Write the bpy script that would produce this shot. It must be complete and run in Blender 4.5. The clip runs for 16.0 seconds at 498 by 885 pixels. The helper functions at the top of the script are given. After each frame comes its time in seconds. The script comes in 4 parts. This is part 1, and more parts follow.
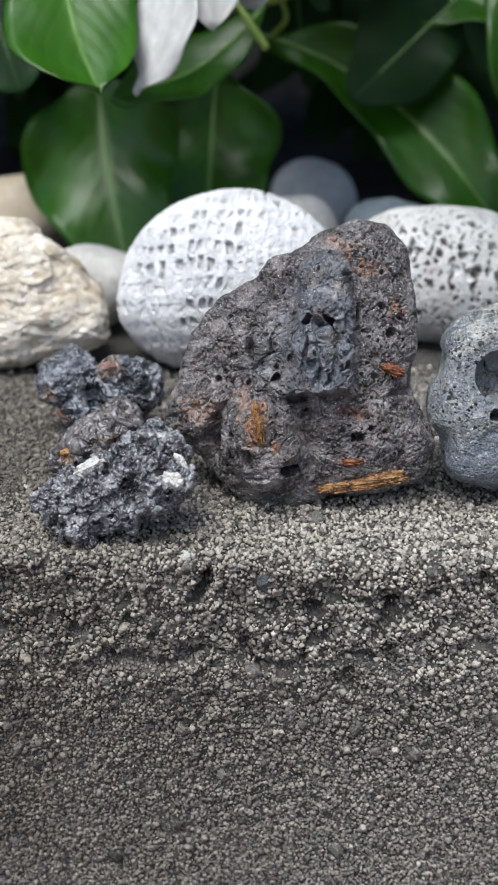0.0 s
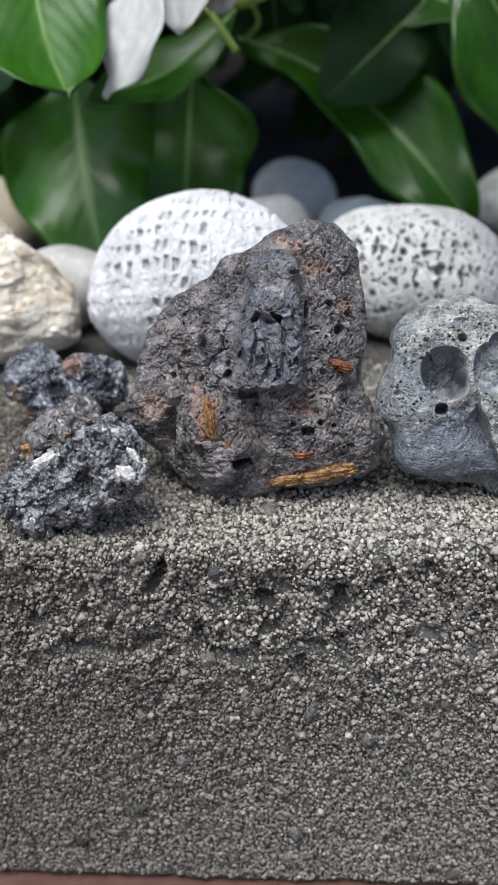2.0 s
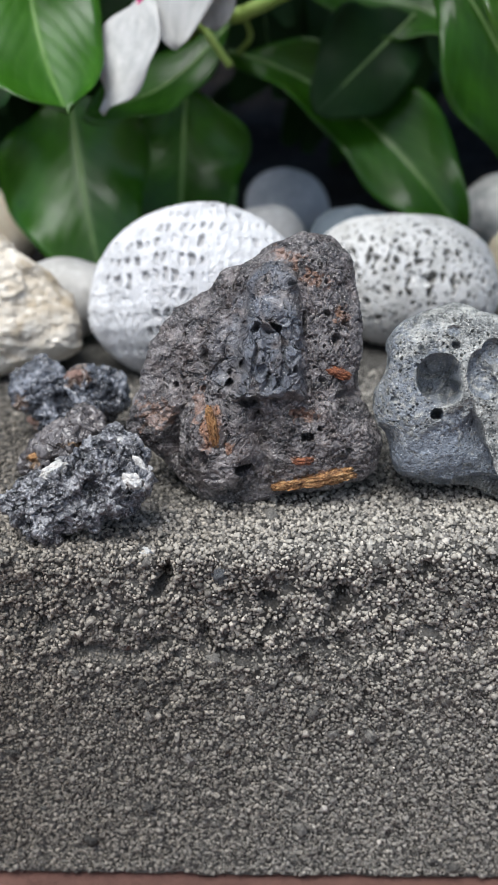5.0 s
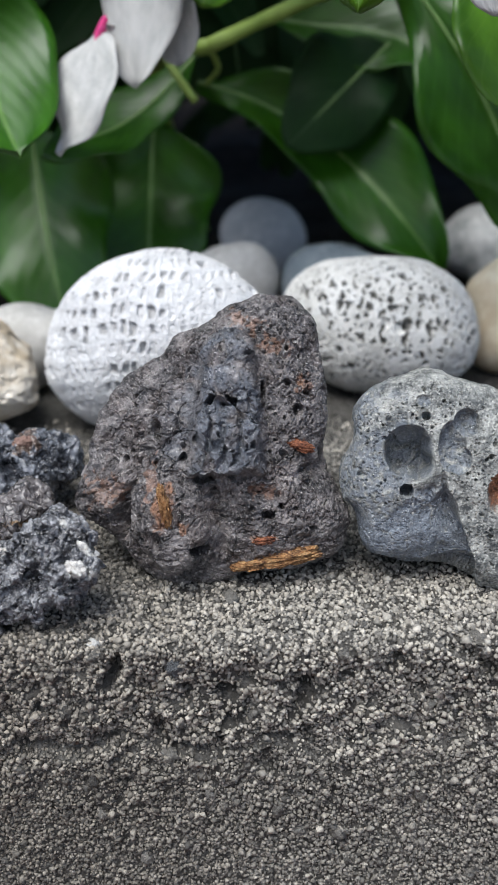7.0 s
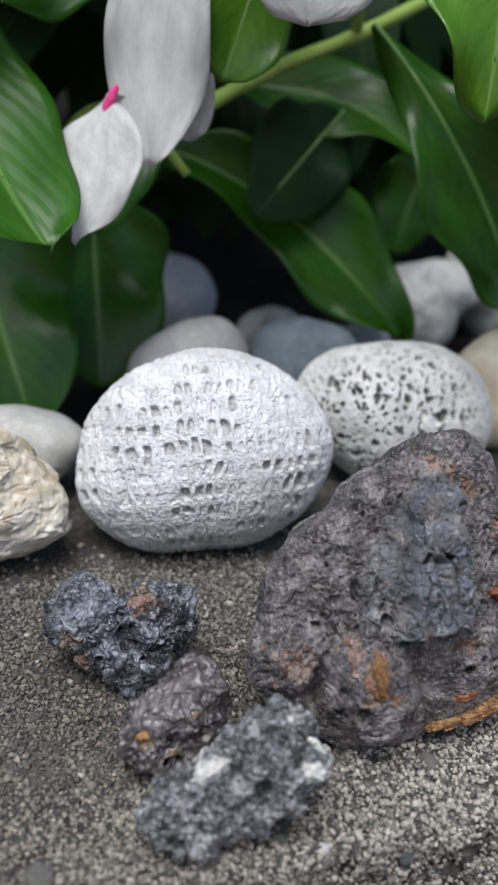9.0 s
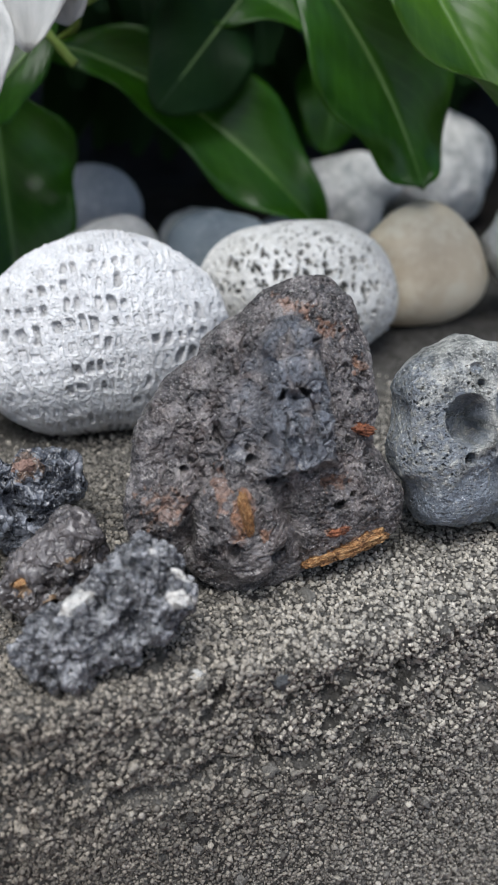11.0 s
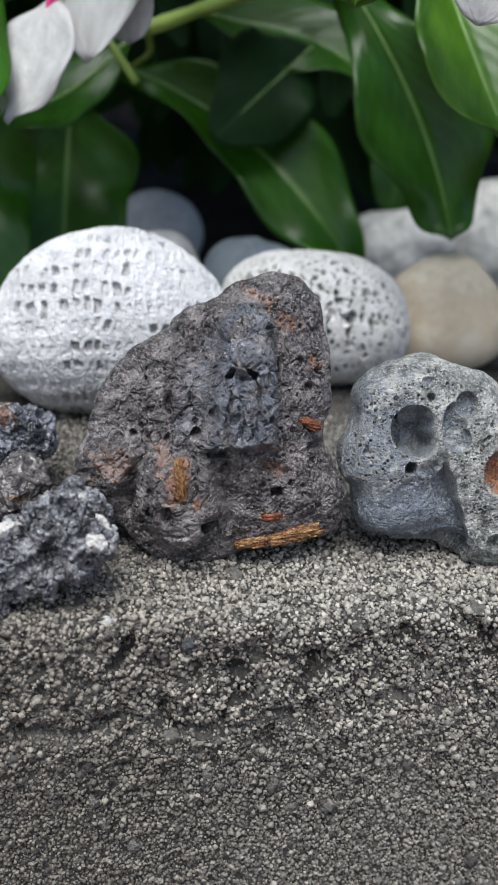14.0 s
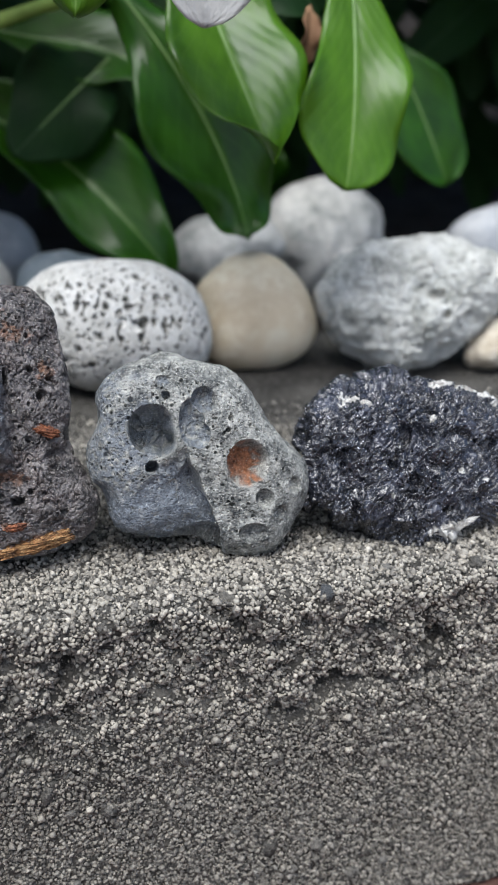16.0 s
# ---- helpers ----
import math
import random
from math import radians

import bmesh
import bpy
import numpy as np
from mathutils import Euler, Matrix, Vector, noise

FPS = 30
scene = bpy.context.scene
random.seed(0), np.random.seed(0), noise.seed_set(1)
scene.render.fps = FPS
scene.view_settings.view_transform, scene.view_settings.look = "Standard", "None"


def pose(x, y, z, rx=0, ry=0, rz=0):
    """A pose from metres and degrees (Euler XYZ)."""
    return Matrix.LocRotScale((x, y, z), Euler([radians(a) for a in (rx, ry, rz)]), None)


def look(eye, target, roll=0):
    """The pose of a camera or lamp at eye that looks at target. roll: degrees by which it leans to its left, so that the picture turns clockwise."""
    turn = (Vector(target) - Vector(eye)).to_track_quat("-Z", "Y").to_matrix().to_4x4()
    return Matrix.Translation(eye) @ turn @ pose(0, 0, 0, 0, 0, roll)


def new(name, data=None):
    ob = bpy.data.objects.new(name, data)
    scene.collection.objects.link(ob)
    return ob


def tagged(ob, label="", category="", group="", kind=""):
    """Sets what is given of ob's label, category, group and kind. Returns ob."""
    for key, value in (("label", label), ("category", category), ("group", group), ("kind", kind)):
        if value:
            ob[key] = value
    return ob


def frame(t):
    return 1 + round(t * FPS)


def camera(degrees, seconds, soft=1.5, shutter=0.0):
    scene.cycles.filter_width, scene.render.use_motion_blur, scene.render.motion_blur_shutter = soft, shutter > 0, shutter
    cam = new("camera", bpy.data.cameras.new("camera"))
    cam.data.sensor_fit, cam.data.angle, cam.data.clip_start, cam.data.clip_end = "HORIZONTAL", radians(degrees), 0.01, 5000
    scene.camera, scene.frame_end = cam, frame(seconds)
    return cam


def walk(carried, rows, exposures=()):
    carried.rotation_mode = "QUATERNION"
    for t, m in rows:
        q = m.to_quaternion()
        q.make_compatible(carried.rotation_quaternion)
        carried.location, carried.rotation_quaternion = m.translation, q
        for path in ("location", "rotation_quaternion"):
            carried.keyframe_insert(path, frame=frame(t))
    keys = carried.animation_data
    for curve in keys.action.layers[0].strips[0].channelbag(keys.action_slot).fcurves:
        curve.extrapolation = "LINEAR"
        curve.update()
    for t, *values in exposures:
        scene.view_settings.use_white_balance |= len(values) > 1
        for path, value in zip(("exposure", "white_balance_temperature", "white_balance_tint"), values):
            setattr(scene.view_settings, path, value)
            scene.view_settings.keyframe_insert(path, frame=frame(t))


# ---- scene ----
cam = camera(29.77, 16.0, soft=0.7)
cam.data.dof.use_dof = True
cam.data.dof.focus_distance = 0.121
cam.data.dof.aperture_fstop = 35.0
# seconds, x, y, z, turn about x, y and z in degrees
ROWS = [
    (0.0, 0.0111, -0.0964, 0.0625, 64.05, -0.06, 1.98),
    (0.5, 0.0153, -0.0991, 0.0637, 63.96, 0.06, 2.36),
    (1.0, 0.0174, -0.1003, 0.064, 64.0, 0.28, 2.37),
    (1.5, 0.0182, -0.0992, 0.0633, 63.95, 0.27, 2.34),
    (2.0, 0.0184, -0.0996, 0.0635, 63.98, 0.42, 2.27),
    (2.5, 0.0198, -0.0978, 0.063, 64.0, 0.68, 2.1),
    (3.0, 0.0196, -0.0966, 0.0618, 63.93, 0.66, 1.94),
    (3.5, 0.0199, -0.0989, 0.0625, 64.09, 0.47, 1.52),
    (4.0, 0.019, -0.1021, 0.0643, 63.98, 0.76, 1.8),
    (4.2, 0.017, -0.1032, 0.0647, 64.07, 0.64, 1.72),
    (6.3, 0.0178, -0.1021, 0.067, 64.51, 1.39, 1.13),
    (6.5, 0.0176, -0.102, 0.068, 64.7, 1.25, 1.13),
    (7.0, 0.0218, -0.0906, 0.0694, 64.69, 1.22, 0.91),
    (7.5, 0.0119, -0.0814, 0.0722, 64.78, 1.01, 0.51),
    (8.0, 0.0012, -0.0763, 0.077, 64.64, 0.37, -1.83),
    (8.5, -0.0098, -0.0769, 0.0847, 64.51, -1.42, -7.36),
    (9.0, -0.0317, -0.0643, 0.0803, 64.81, -2.87, -16.23),
    (9.5, -0.0335, -0.0727, 0.0796, 62.85, -0.77, -18.49),
    (10.0, -0.0302, -0.0726, 0.0772, 61.87, 0.98, -20.17),
    (10.2, -0.0268, -0.0699, 0.0747, 61.61, 1.19, -20.49),
    (12.3, -0.0151, -0.0908, 0.0698, 62.65, -3.2, -9.62),
    (12.5, -0.0143, -0.091, 0.0691, 63.54, -5.03, -9.31),
    (13.0, -0.0119, -0.091, 0.067, 64.85, -5.72, -8.96),
    (13.5, -0.0048, -0.0895, 0.0647, 65.43, -5.39, -9.27),
    (14.0, -0.0046, -0.0905, 0.0648, 65.61, -4.97, -9.69),
    (14.5, 0.0023, -0.0909, 0.0644, 65.63, -3.96, -10.49),
    (15.0, 0.009, -0.0908, 0.0628, 65.67, -2.99, -11.81),
    (15.5, 0.0157, -0.0927, 0.0626, 65.83, -2.21, -13.47),
    (16.0, 0.0212, -0.0975, 0.0658, 66.52, -1.73, -14.7),
]
EXPOSURE = [(t, stops + 0.1, 6060, 8) for t, stops in ((0.0, 0.62), (3.5, 0.64), (7.0, 0.56), (8.5, 0.42), (9.0, 0.38), (10.0, 0.40), (12.5, 0.41), (14.0, 0.48), (16.0, 0.55))]
walk(cam, [(t, pose(x, y, z, rx, ry, rz)) for t, x, y, z, rx, ry, rz in ROWS], EXPOSURE)

# ---- light ----
world = bpy.data.worlds.new("overcast_sky")
scene.world = world
world.use_nodes = True
wn = world.node_tree.nodes
sky = wn.new("ShaderNodeTexSky")
sky.sky_type = 'NISHITA'
sky.sun_disc = False
sky.sun_elevation = radians(58)
sky.sun_rotation = radians(200)
sky.air_density, sky.dust_density, sky.ozone_density = 1.0, 3.0, 1.0
world.node_tree.links.new(sky.outputs[0], wn["Background"].inputs[0])
wn["Background"].inputs[1].default_value = 0.095
sun = new("sun", bpy.data.lights.new("sun", 'SUN'))
sun.data.energy, sun.data.angle, sun.data.color = 2.4, radians(34), (1.0, 0.96, 0.9)
sun.matrix_world = look((-0.3, -0.42, 1.4), (0, 0, 0))


# ---- numeric noise ----
def lattice(ix, iy, iz, seed):
    h = (ix * 374761393 + iy * 668265263 + iz * 2147483647 + seed * 974711) & 0xFFFFFFFF
    h = ((h ^ (h >> 13)) * 1274126177) & 0xFFFFFFFF
    h = ((h ^ (h >> 16)) * 2246822519) & 0xFFFFFFFF
    return ((h ^ (h >> 15)) & 0xFFFF) / 65535.0


GRADS = np.random.default_rng(12).normal(size=(256, 3))
GRADS /= np.linalg.norm(GRADS, axis=1, keepdims=True)
TWIST = np.array(((0.36, 0.48, -0.8), (-0.8, 0.6, 0.0), (0.48, 0.64, 0.6)))


def vnoise(p, seed):
    """Gradient noise, about -1..1, at points p (n, 3)."""
    i = np.floor(p).astype(np.int64)
    f = p - i
    e = f * f * f * (f * (f * 6 - 15) + 10)
    out = np.zeros(len(p))
    for a in (0, 1):
        for b in (0, 1):
            for c in (0, 1):
                w = (e[:, 0] if a else 1 - e[:, 0]) * (e[:, 1] if b else 1 - e[:, 1]) * (e[:, 2] if c else 1 - e[:, 2])
                g = GRADS[(lattice(i[:, 0] + a, i[:, 1] + b, i[:, 2] + c, seed) * 255).astype(np.int64)]
                out += w * ((f - np.array((a, b, c))) * g).sum(1)
    return out * 1.7


def fbm(p, seed, octaves=4, gain=0.5):
    out, amp = np.zeros(len(p)), 1.0
    for k in range(octaves):
        out += amp * vnoise(p + 7.3 * k, seed + k)
        p = p @ TWIST * 2.03
        amp *= gain
    return out


def cells(p, seed):
    """Distance to the nearest of scattered points, and that point's random number."""
    i = np.floor(p).astype(np.int64)
    best, rnd = np.full(len(p), 9.0), np.zeros(len(p))
    for a in (-1, 0, 1):
        for b in (-1, 0, 1):
            for c in (-1, 0, 1):
                j = i + np.array((a, b, c))
                q = np.stack([j[:, k] + lattice(j[:, 0], j[:, 1], j[:, 2], seed + 11 * k) for k in range(3)], 1)
                d = np.linalg.norm(q - p, axis=1)
                near = d < best
                best = np.where(near, d, best)
                rnd = np.where(near, lattice(j[:, 0], j[:, 1], j[:, 2], seed + 77), rnd)
    return best, rnd


def smooth(x, lo, hi):
    t = np.clip((x - lo) / (hi - lo), 0, 1)
    return t * t * (3 - 2 * t)


# ---- materials ----
class Mat:
    """A small builder for node materials."""

    def __init__(self, name, coords="Object"):
        self.m = bpy.data.materials.new(name)
        self.m.use_nodes = True
        self.t = self.m.node_tree
        self.b = self.t.nodes["Principled BSDF"]
        self.co = self.t.nodes.new("ShaderNodeTexCoord").outputs[coords]

    def link(self, a, b):
        self.t.links.new(a, b)

    def noise(self, scale, detail=4, rough=0.55, co=None):
        n = self.t.nodes.new("ShaderNodeTexNoise")
        n.inputs["Scale"].default_value, n.inputs["Detail"].default_value, n.inputs["Roughness"].default_value = scale, detail, rough
        self.link(co or self.co, n.inputs["Vector"])
        return n.outputs["Fac"]

    def voronoi(self, scale, feature='F1', out="Distance"):
        n = self.t.nodes.new("ShaderNodeTexVoronoi")
        n.feature = feature
        n.inputs["Scale"].default_value = scale
        self.link(self.co, n.inputs["Vector"])
        return n.outputs[out]

    def attr(self, name):
        n = self.t.nodes.new("ShaderNodeAttribute")
        n.attribute_name = name
        return n.outputs["Fac"]

    def ramp(self, fac, *stops):
        n = self.t.nodes.new("ShaderNodeValToRGB")
        els = n.color_ramp.elements
        while len(els) < len(stops):
            els.new(0.5)
        for e, (p, c) in zip(els, stops):
            e.position = p
            e.color = (*c, 1) if isinstance(c, tuple) else (c, c, c, 1)
        self.link(fac, n.inputs["Fac"])
        return n.outputs["Color"]

    def mix(self, fac, a, b, kind='MIX'):
        n = self.t.nodes.new("ShaderNodeMix")
        n.data_type, n.blend_type = 'RGBA', kind
        for v, s in ((fac, n.inputs[0]), (a, n.inputs[6]), (b, n.inputs[7])):
            if isinstance(v, (int, float)):
                s.default_value = v
            elif isinstance(v, tuple):
                s.default_value = (*v, 1)
            else:
                self.link(v, s)
        return n.outputs[2]

    def math(self, op, a, b=0.0):
        n = self.t.nodes.new("ShaderNodeMath")
        n.operation = op
        for v, s in ((a, n.inputs[0]), (b, n.inputs[1])):
            if isinstance(v, (int, float)):
                s.default_value = v
            else:
                self.link(v, s)
        return n.outputs[0]

    def bump(self, height, dist, strength=1.0):
        n = self.t.nodes.new("ShaderNodeBump")
        n.inputs["Distance"].default_value, n.inputs["Strength"].default_value = dist, strength
        self.link(height, n.inputs["Height"])
        self.link(n.outputs[0], self.b.inputs["Normal"])

    def done(self, colour, rough=0.8, spec=0.4):
        if isinstance(colour, tuple):
            self.b.inputs["Base Color"].default_value = (*colour, 1)
        else:
            self.link(colour, self.b.inputs["Base Color"])
        if isinstance(rough, (int, float)):
            self.b.inputs["Roughness"].default_value = rough
        else:
            self.link(rough, self.b.inputs["Roughness"])
        self.b.inputs["Specular IOR Level"].default_value = spec
        return self.m


RUST = (0.42, 0.16, 0.05)


def rock_mat(name, dark, mid, light, scale, specks_or_glints=0.0, speck_or_glint_colour=(0.5, 0.5, 0.5), rough=0.75, bump=0.00025, stain_or_shade=RUST, spec=0.4, pale=((0.42, 0.41, 0.39), (0.75, 0.74, 0.70)), pits=6, fine=0.6, coat=0.0):
    """Stone: two scales of colour, fine speckling (painted glints on the lava), and mineral stains or painted pit shade
    where the mesh says so.
    """
    k = Mat(name)
    c = k.ramp(k.noise(scale, 6, 0.6), (0.36, dark), (0.5, mid), (0.65, light))
    c = k.mix(k.ramp(k.noise(scale * 4, 3, 0.7), (0.4, 0.0), (0.6, fine)), c, k.ramp(k.noise(scale * 7, 3), (0.4, dark), (0.6, light)))
    st = k.attr("stain_or_shade")
    grain = k.ramp(k.noise(scale * 5, 4), (0.3, tuple(v * 0.35 for v in stain_or_shade)), (0.6, stain_or_shade), (0.8, tuple(min(1, v * 1.5) for v in stain_or_shade)))
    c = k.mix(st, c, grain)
    c = k.mix(k.attr("pale"), c, k.ramp(k.noise(scale * 6, 3), (0.3, pale[0]), (0.7, pale[1])))
    if specks_or_glints:
        f = k.ramp(k.voronoi(scale * 9), (0.0, 1.0), (0.16, 1.0), (0.24, 0.0))
        g = k.ramp(k.noise(scale * 3.1, 2), (0.5, 0.0), (0.62, 1.0))
        c = k.mix(k.math('MULTIPLY', k.math('MULTIPLY', f, g), specks_or_glints), c, speck_or_glint_colour)
    pit = k.ramp(k.voronoi(scale * pits), (0.12, 0.0), (0.36, 1.0))
    k.bump(k.mix(0.45, k.noise(scale * 6, 5, 0.75), pit), bump * 1.6)
    k.b.inputs["Coat Weight"].default_value = coat
    k.b.inputs["Coat Roughness"].default_value = 0.22
    return k.done(c, rough, spec)


# The near-white dots on the lava are its glints, painted as colour.
M_LAVA = rock_mat("lava_stone", (0.017, 0.0158, 0.0168), (0.100, 0.0905, 0.092), (0.38, 0.35, 0.34), 380, 1.0, (0.82, 0.80, 0.77), 0.34, 0.00055, (0.44, 0.22, 0.12), 0.6, pale=((0.050, 0.058, 0.074), (0.225, 0.248, 0.29)), pits=4.5, fine=0.55, coat=0.38)
M_SKULL = rock_mat("vesicular_grey", (0.055, 0.061, 0.062), (0.25, 0.257, 0.243), (0.60, 0.602, 0.56), 440, 1.0, (0.88, 0.88, 0.85), 0.45, 0.00035, (0.46, 0.20, 0.10), 0.5, pale=((0.078, 0.094, 0.118), (0.27, 0.305, 0.35)), pits=4.5, fine=0.55)
M_BLACK = rock_mat("black_slag", (0.005, 0.006, 0.010), (0.014, 0.016, 0.024), (0.060, 0.066, 0.092), 260, 1.0, (0.8, 0.8, 0.86), 0.24, 0.00014, spec=0.9, fine=0.35, coat=0.4)
M_SLAGF = rock_mat("speckled_slag", (0.009, 0.0095, 0.0125), (0.060, 0.063, 0.074), (0.46, 0.465, 0.48), 400, 1.0, (0.92, 0.91, 0.90), 0.33, 0.0003, spec=0.8, pits=4, fine=0.7, coat=0.4)
M_SLAGB = rock_mat("blue_black_slag", (0.014, 0.016, 0.021), (0.055, 0.061, 0.074), (0.24, 0.255, 0.29), 280, 0.5, (0.6, 0.6, 0.6), 0.25, 0.00025, (0.13, 0.085, 0.06), 0.8, fine=0.4, coat=0.45)
M_SLAGN = rock_mat("brown_black_slag", (0.022, 0.0195, 0.0195), (0.072, 0.064, 0.063), (0.19, 0.17, 0.165), 200, 0.4, (0.5, 0.45, 0.38), 0.27, 0.0002, (0.22, 0.14, 0.075), 0.7, fine=0.3, coat=0.4)
M_CORAL = rock_mat("white_coral", (0.51, 0.513, 0.52), (0.64, 0.643, 0.65), (0.76, 0.763, 0.765), 240, 0.0, rough=0.9, bump=0.00028, stain_or_shade=(0.24, 0.235, 0.23), pits=8, spec=0.2)
M_CORAL2 = rock_mat("pitted_coral", (0.52, 0.515, 0.485), (0.67, 0.665, 0.635), (0.78, 0.775, 0.75), 180, 0.0, rough=0.85, bump=0.00025, stain_or_shade=(0.13, 0.125, 0.11))
M_BEIGE = rock_mat("beige_limestone", (0.46, 0.395, 0.30), (0.61, 0.555, 0.46), (0.72, 0.685, 0.61), 90, 0.0, rough=0.85, bump=0.00025, stain_or_shade=(0.42, 0.33, 0.21))
M_MOTTLE = rock_mat("mottled_stone", (0.34, 0.35, 0.325), (0.62, 0.63, 0.60), (0.80, 0.805, 0.775), 190, 0.0, rough=0.95, bump=0.0005, stain_or_shade=(0.20, 0.17, 0.12), spec=0.15, fine=0.5)
M_TAN = rock_mat("tan_pebble", (0.60, 0.49, 0.33), (0.73, 0.625, 0.45), (0.80, 0.735, 0.58), 45, 0.0, rough=0.5, bump=0.00004)
M_BLUE = rock_mat("blue_grey_pebble", (0.15, 0.185, 0.215), (0.21, 0.25, 0.28), (0.28, 0.315, 0.34), 60, 0.0, rough=0.6, bump=0.00005)
M_LILAC = rock_mat("lilac_grey_pebble", (0.40, 0.43, 0.475), (0.54, 0.565, 0.60), (0.68, 0.69, 0.70), 70, 0.0, rough=0.6, bump=0.00006)
M_WHITE = rock_mat("white_pebble", (0.46, 0.45, 0.42), (0.58, 0.57, 0.54), (0.68, 0.67, 0.64), 90, 0.0, rough=0.6, bump=0.00006)
M_GREY = rock_mat("grey_granite", (0.27, 0.28, 0.27), (0.52, 0.525, 0.50), (0.78, 0.77, 0.735), 110, 0.3, (0.7, 0.6, 0.46), 0.7, 0.0001, fine=0.45)

M_OCHRE = rock_mat("orange_ochre", (0.10, 0.045, 0.022), (0.38, 0.18, 0.065), (0.66, 0.42, 0.20), 700, 0.0, rough=0.7, bump=0.0003)
M_RUSTY = rock_mat("red_rust", (0.08, 0.03, 0.018), (0.25, 0.085, 0.04), (0.48, 0.20, 0.10), 800, 0.0, rough=0.7, bump=0.0002)
M_REDDISH = rock_mat("reddish_pebble", (0.14, 0.08, 0.06), (0.24, 0.15, 0.12), (0.32, 0.22, 0.18), 300, 0.0)
M_SLATE = rock_mat("slate_chip", (0.08, 0.088, 0.095), (0.15, 0.16, 0.168), (0.24, 0.25, 0.255), 500, 0.0)
M_DUN = rock_mat("dun_pebble", (0.20, 0.19, 0.172), (0.29, 0.275, 0.25), (0.37, 0.352, 0.322), 300, 0.0)
M_CHALK = rock_mat("white_crystal", (0.45, 0.43, 0.40), (0.66, 0.64, 0.60), (0.82, 0.80, 0.76), 700, 0.0, rough=0.6, bump=0.0002)

k = Mat("concrete_paste")
c = k.ramp(k.noise(90, 5, 0.6), (0.3, (0.016, 0.015, 0.0135)), (0.55, (0.055, 0.052, 0.046)), (0.75, (0.13, 0.123, 0.11)))
c = k.mix(k.ramp(k.voronoi(1500, out="Color"), (0.3, 0.0), (0.8, 0.75)), c, k.ramp(k.noise(2500, 2), (0.35, (0.028, 0.027, 0.025)), (0.65, (0.19, 0.182, 0.167))))
k.bump(k.mix(0.5, k.voronoi(1400), k.noise(1800, 4, 0.7)), 0.0004)
M_PASTE = k.done(c, 0.9, 0.25)


def left_patch(k):
    """A patch with ragged limits at the left end of the kerb, where the grains are darkened."""
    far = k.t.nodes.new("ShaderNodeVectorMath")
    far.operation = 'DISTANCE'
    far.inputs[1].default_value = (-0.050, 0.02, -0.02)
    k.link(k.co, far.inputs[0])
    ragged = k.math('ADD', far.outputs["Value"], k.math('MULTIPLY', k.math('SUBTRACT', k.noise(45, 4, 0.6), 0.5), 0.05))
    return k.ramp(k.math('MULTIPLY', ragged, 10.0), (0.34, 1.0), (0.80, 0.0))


def grain_mat(name, source, level, warm=(1.0, 1.0, 1.0)):
    """Sand and gravel grains: each its own grey, tan or near-black."""
    k = Mat(name)
    n = k.t.nodes.new(source[0])
    r = n.outputs[source[1]]
    stops = ((0.0, (0.014, 0.0133, 0.0125)), (0.2, (0.085, 0.081, 0.074)), (0.5, (0.20, 0.191, 0.171)), (0.8, (0.285, 0.272, 0.243)), (0.97, (0.33, 0.316, 0.285)), (1.0, (0.44, 0.42, 0.385)))
    c = k.ramp(r, *[(p, tuple(v * level * t for v, t in zip(q, warm))) for p, q in stops])
    c = k.mix(0.3, c, k.ramp(k.noise(1600, 3), (0.3, (0.05, 0.048, 0.045)), (0.7, (0.40 * level, 0.385 * level, 0.35 * level))))
    c = k.mix(left_patch(k), c, (0.66, 0.63, 0.60), 'MULTIPLY')
    k.bump(k.noise(3500, 3), 0.00015)
    return k.done(c, 0.85, 0.25)


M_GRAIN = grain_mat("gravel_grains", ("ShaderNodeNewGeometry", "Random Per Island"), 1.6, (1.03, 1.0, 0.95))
# Lower level than the sand at the edge: the lower face comes out darker.
M_FINE = grain_mat("fine_darker_sand", ("ShaderNodeNewGeometry", "Random Per Island"), 1.16, (1.03, 1.0, 0.95))
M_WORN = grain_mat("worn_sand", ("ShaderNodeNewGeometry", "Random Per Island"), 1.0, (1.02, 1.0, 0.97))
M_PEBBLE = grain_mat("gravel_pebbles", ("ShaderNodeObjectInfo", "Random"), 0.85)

k = Mat("brick_paving")
c = k.ramp(k.noise(60, 5), (0.3, (0.07, 0.036, 0.03)), (0.7, (0.14, 0.075, 0.06)))
k.bump(k.noise(700, 4), 0.0005)
M_GROUND = k.done(c, 0.9, 0.2)

k = Mat("damp_soil")
c = k.ramp(k.noise(150, 6, 0.7), (0.3, (0.008, 0.007, 0.006)), (0.55, (0.022, 0.018, 0.014)), (0.75, (0.05, 0.042, 0.034)))
k.bump(k.noise(500, 5, 0.7), 0.0015)
M_SOIL = k.done(c, 0.9, 0.2)


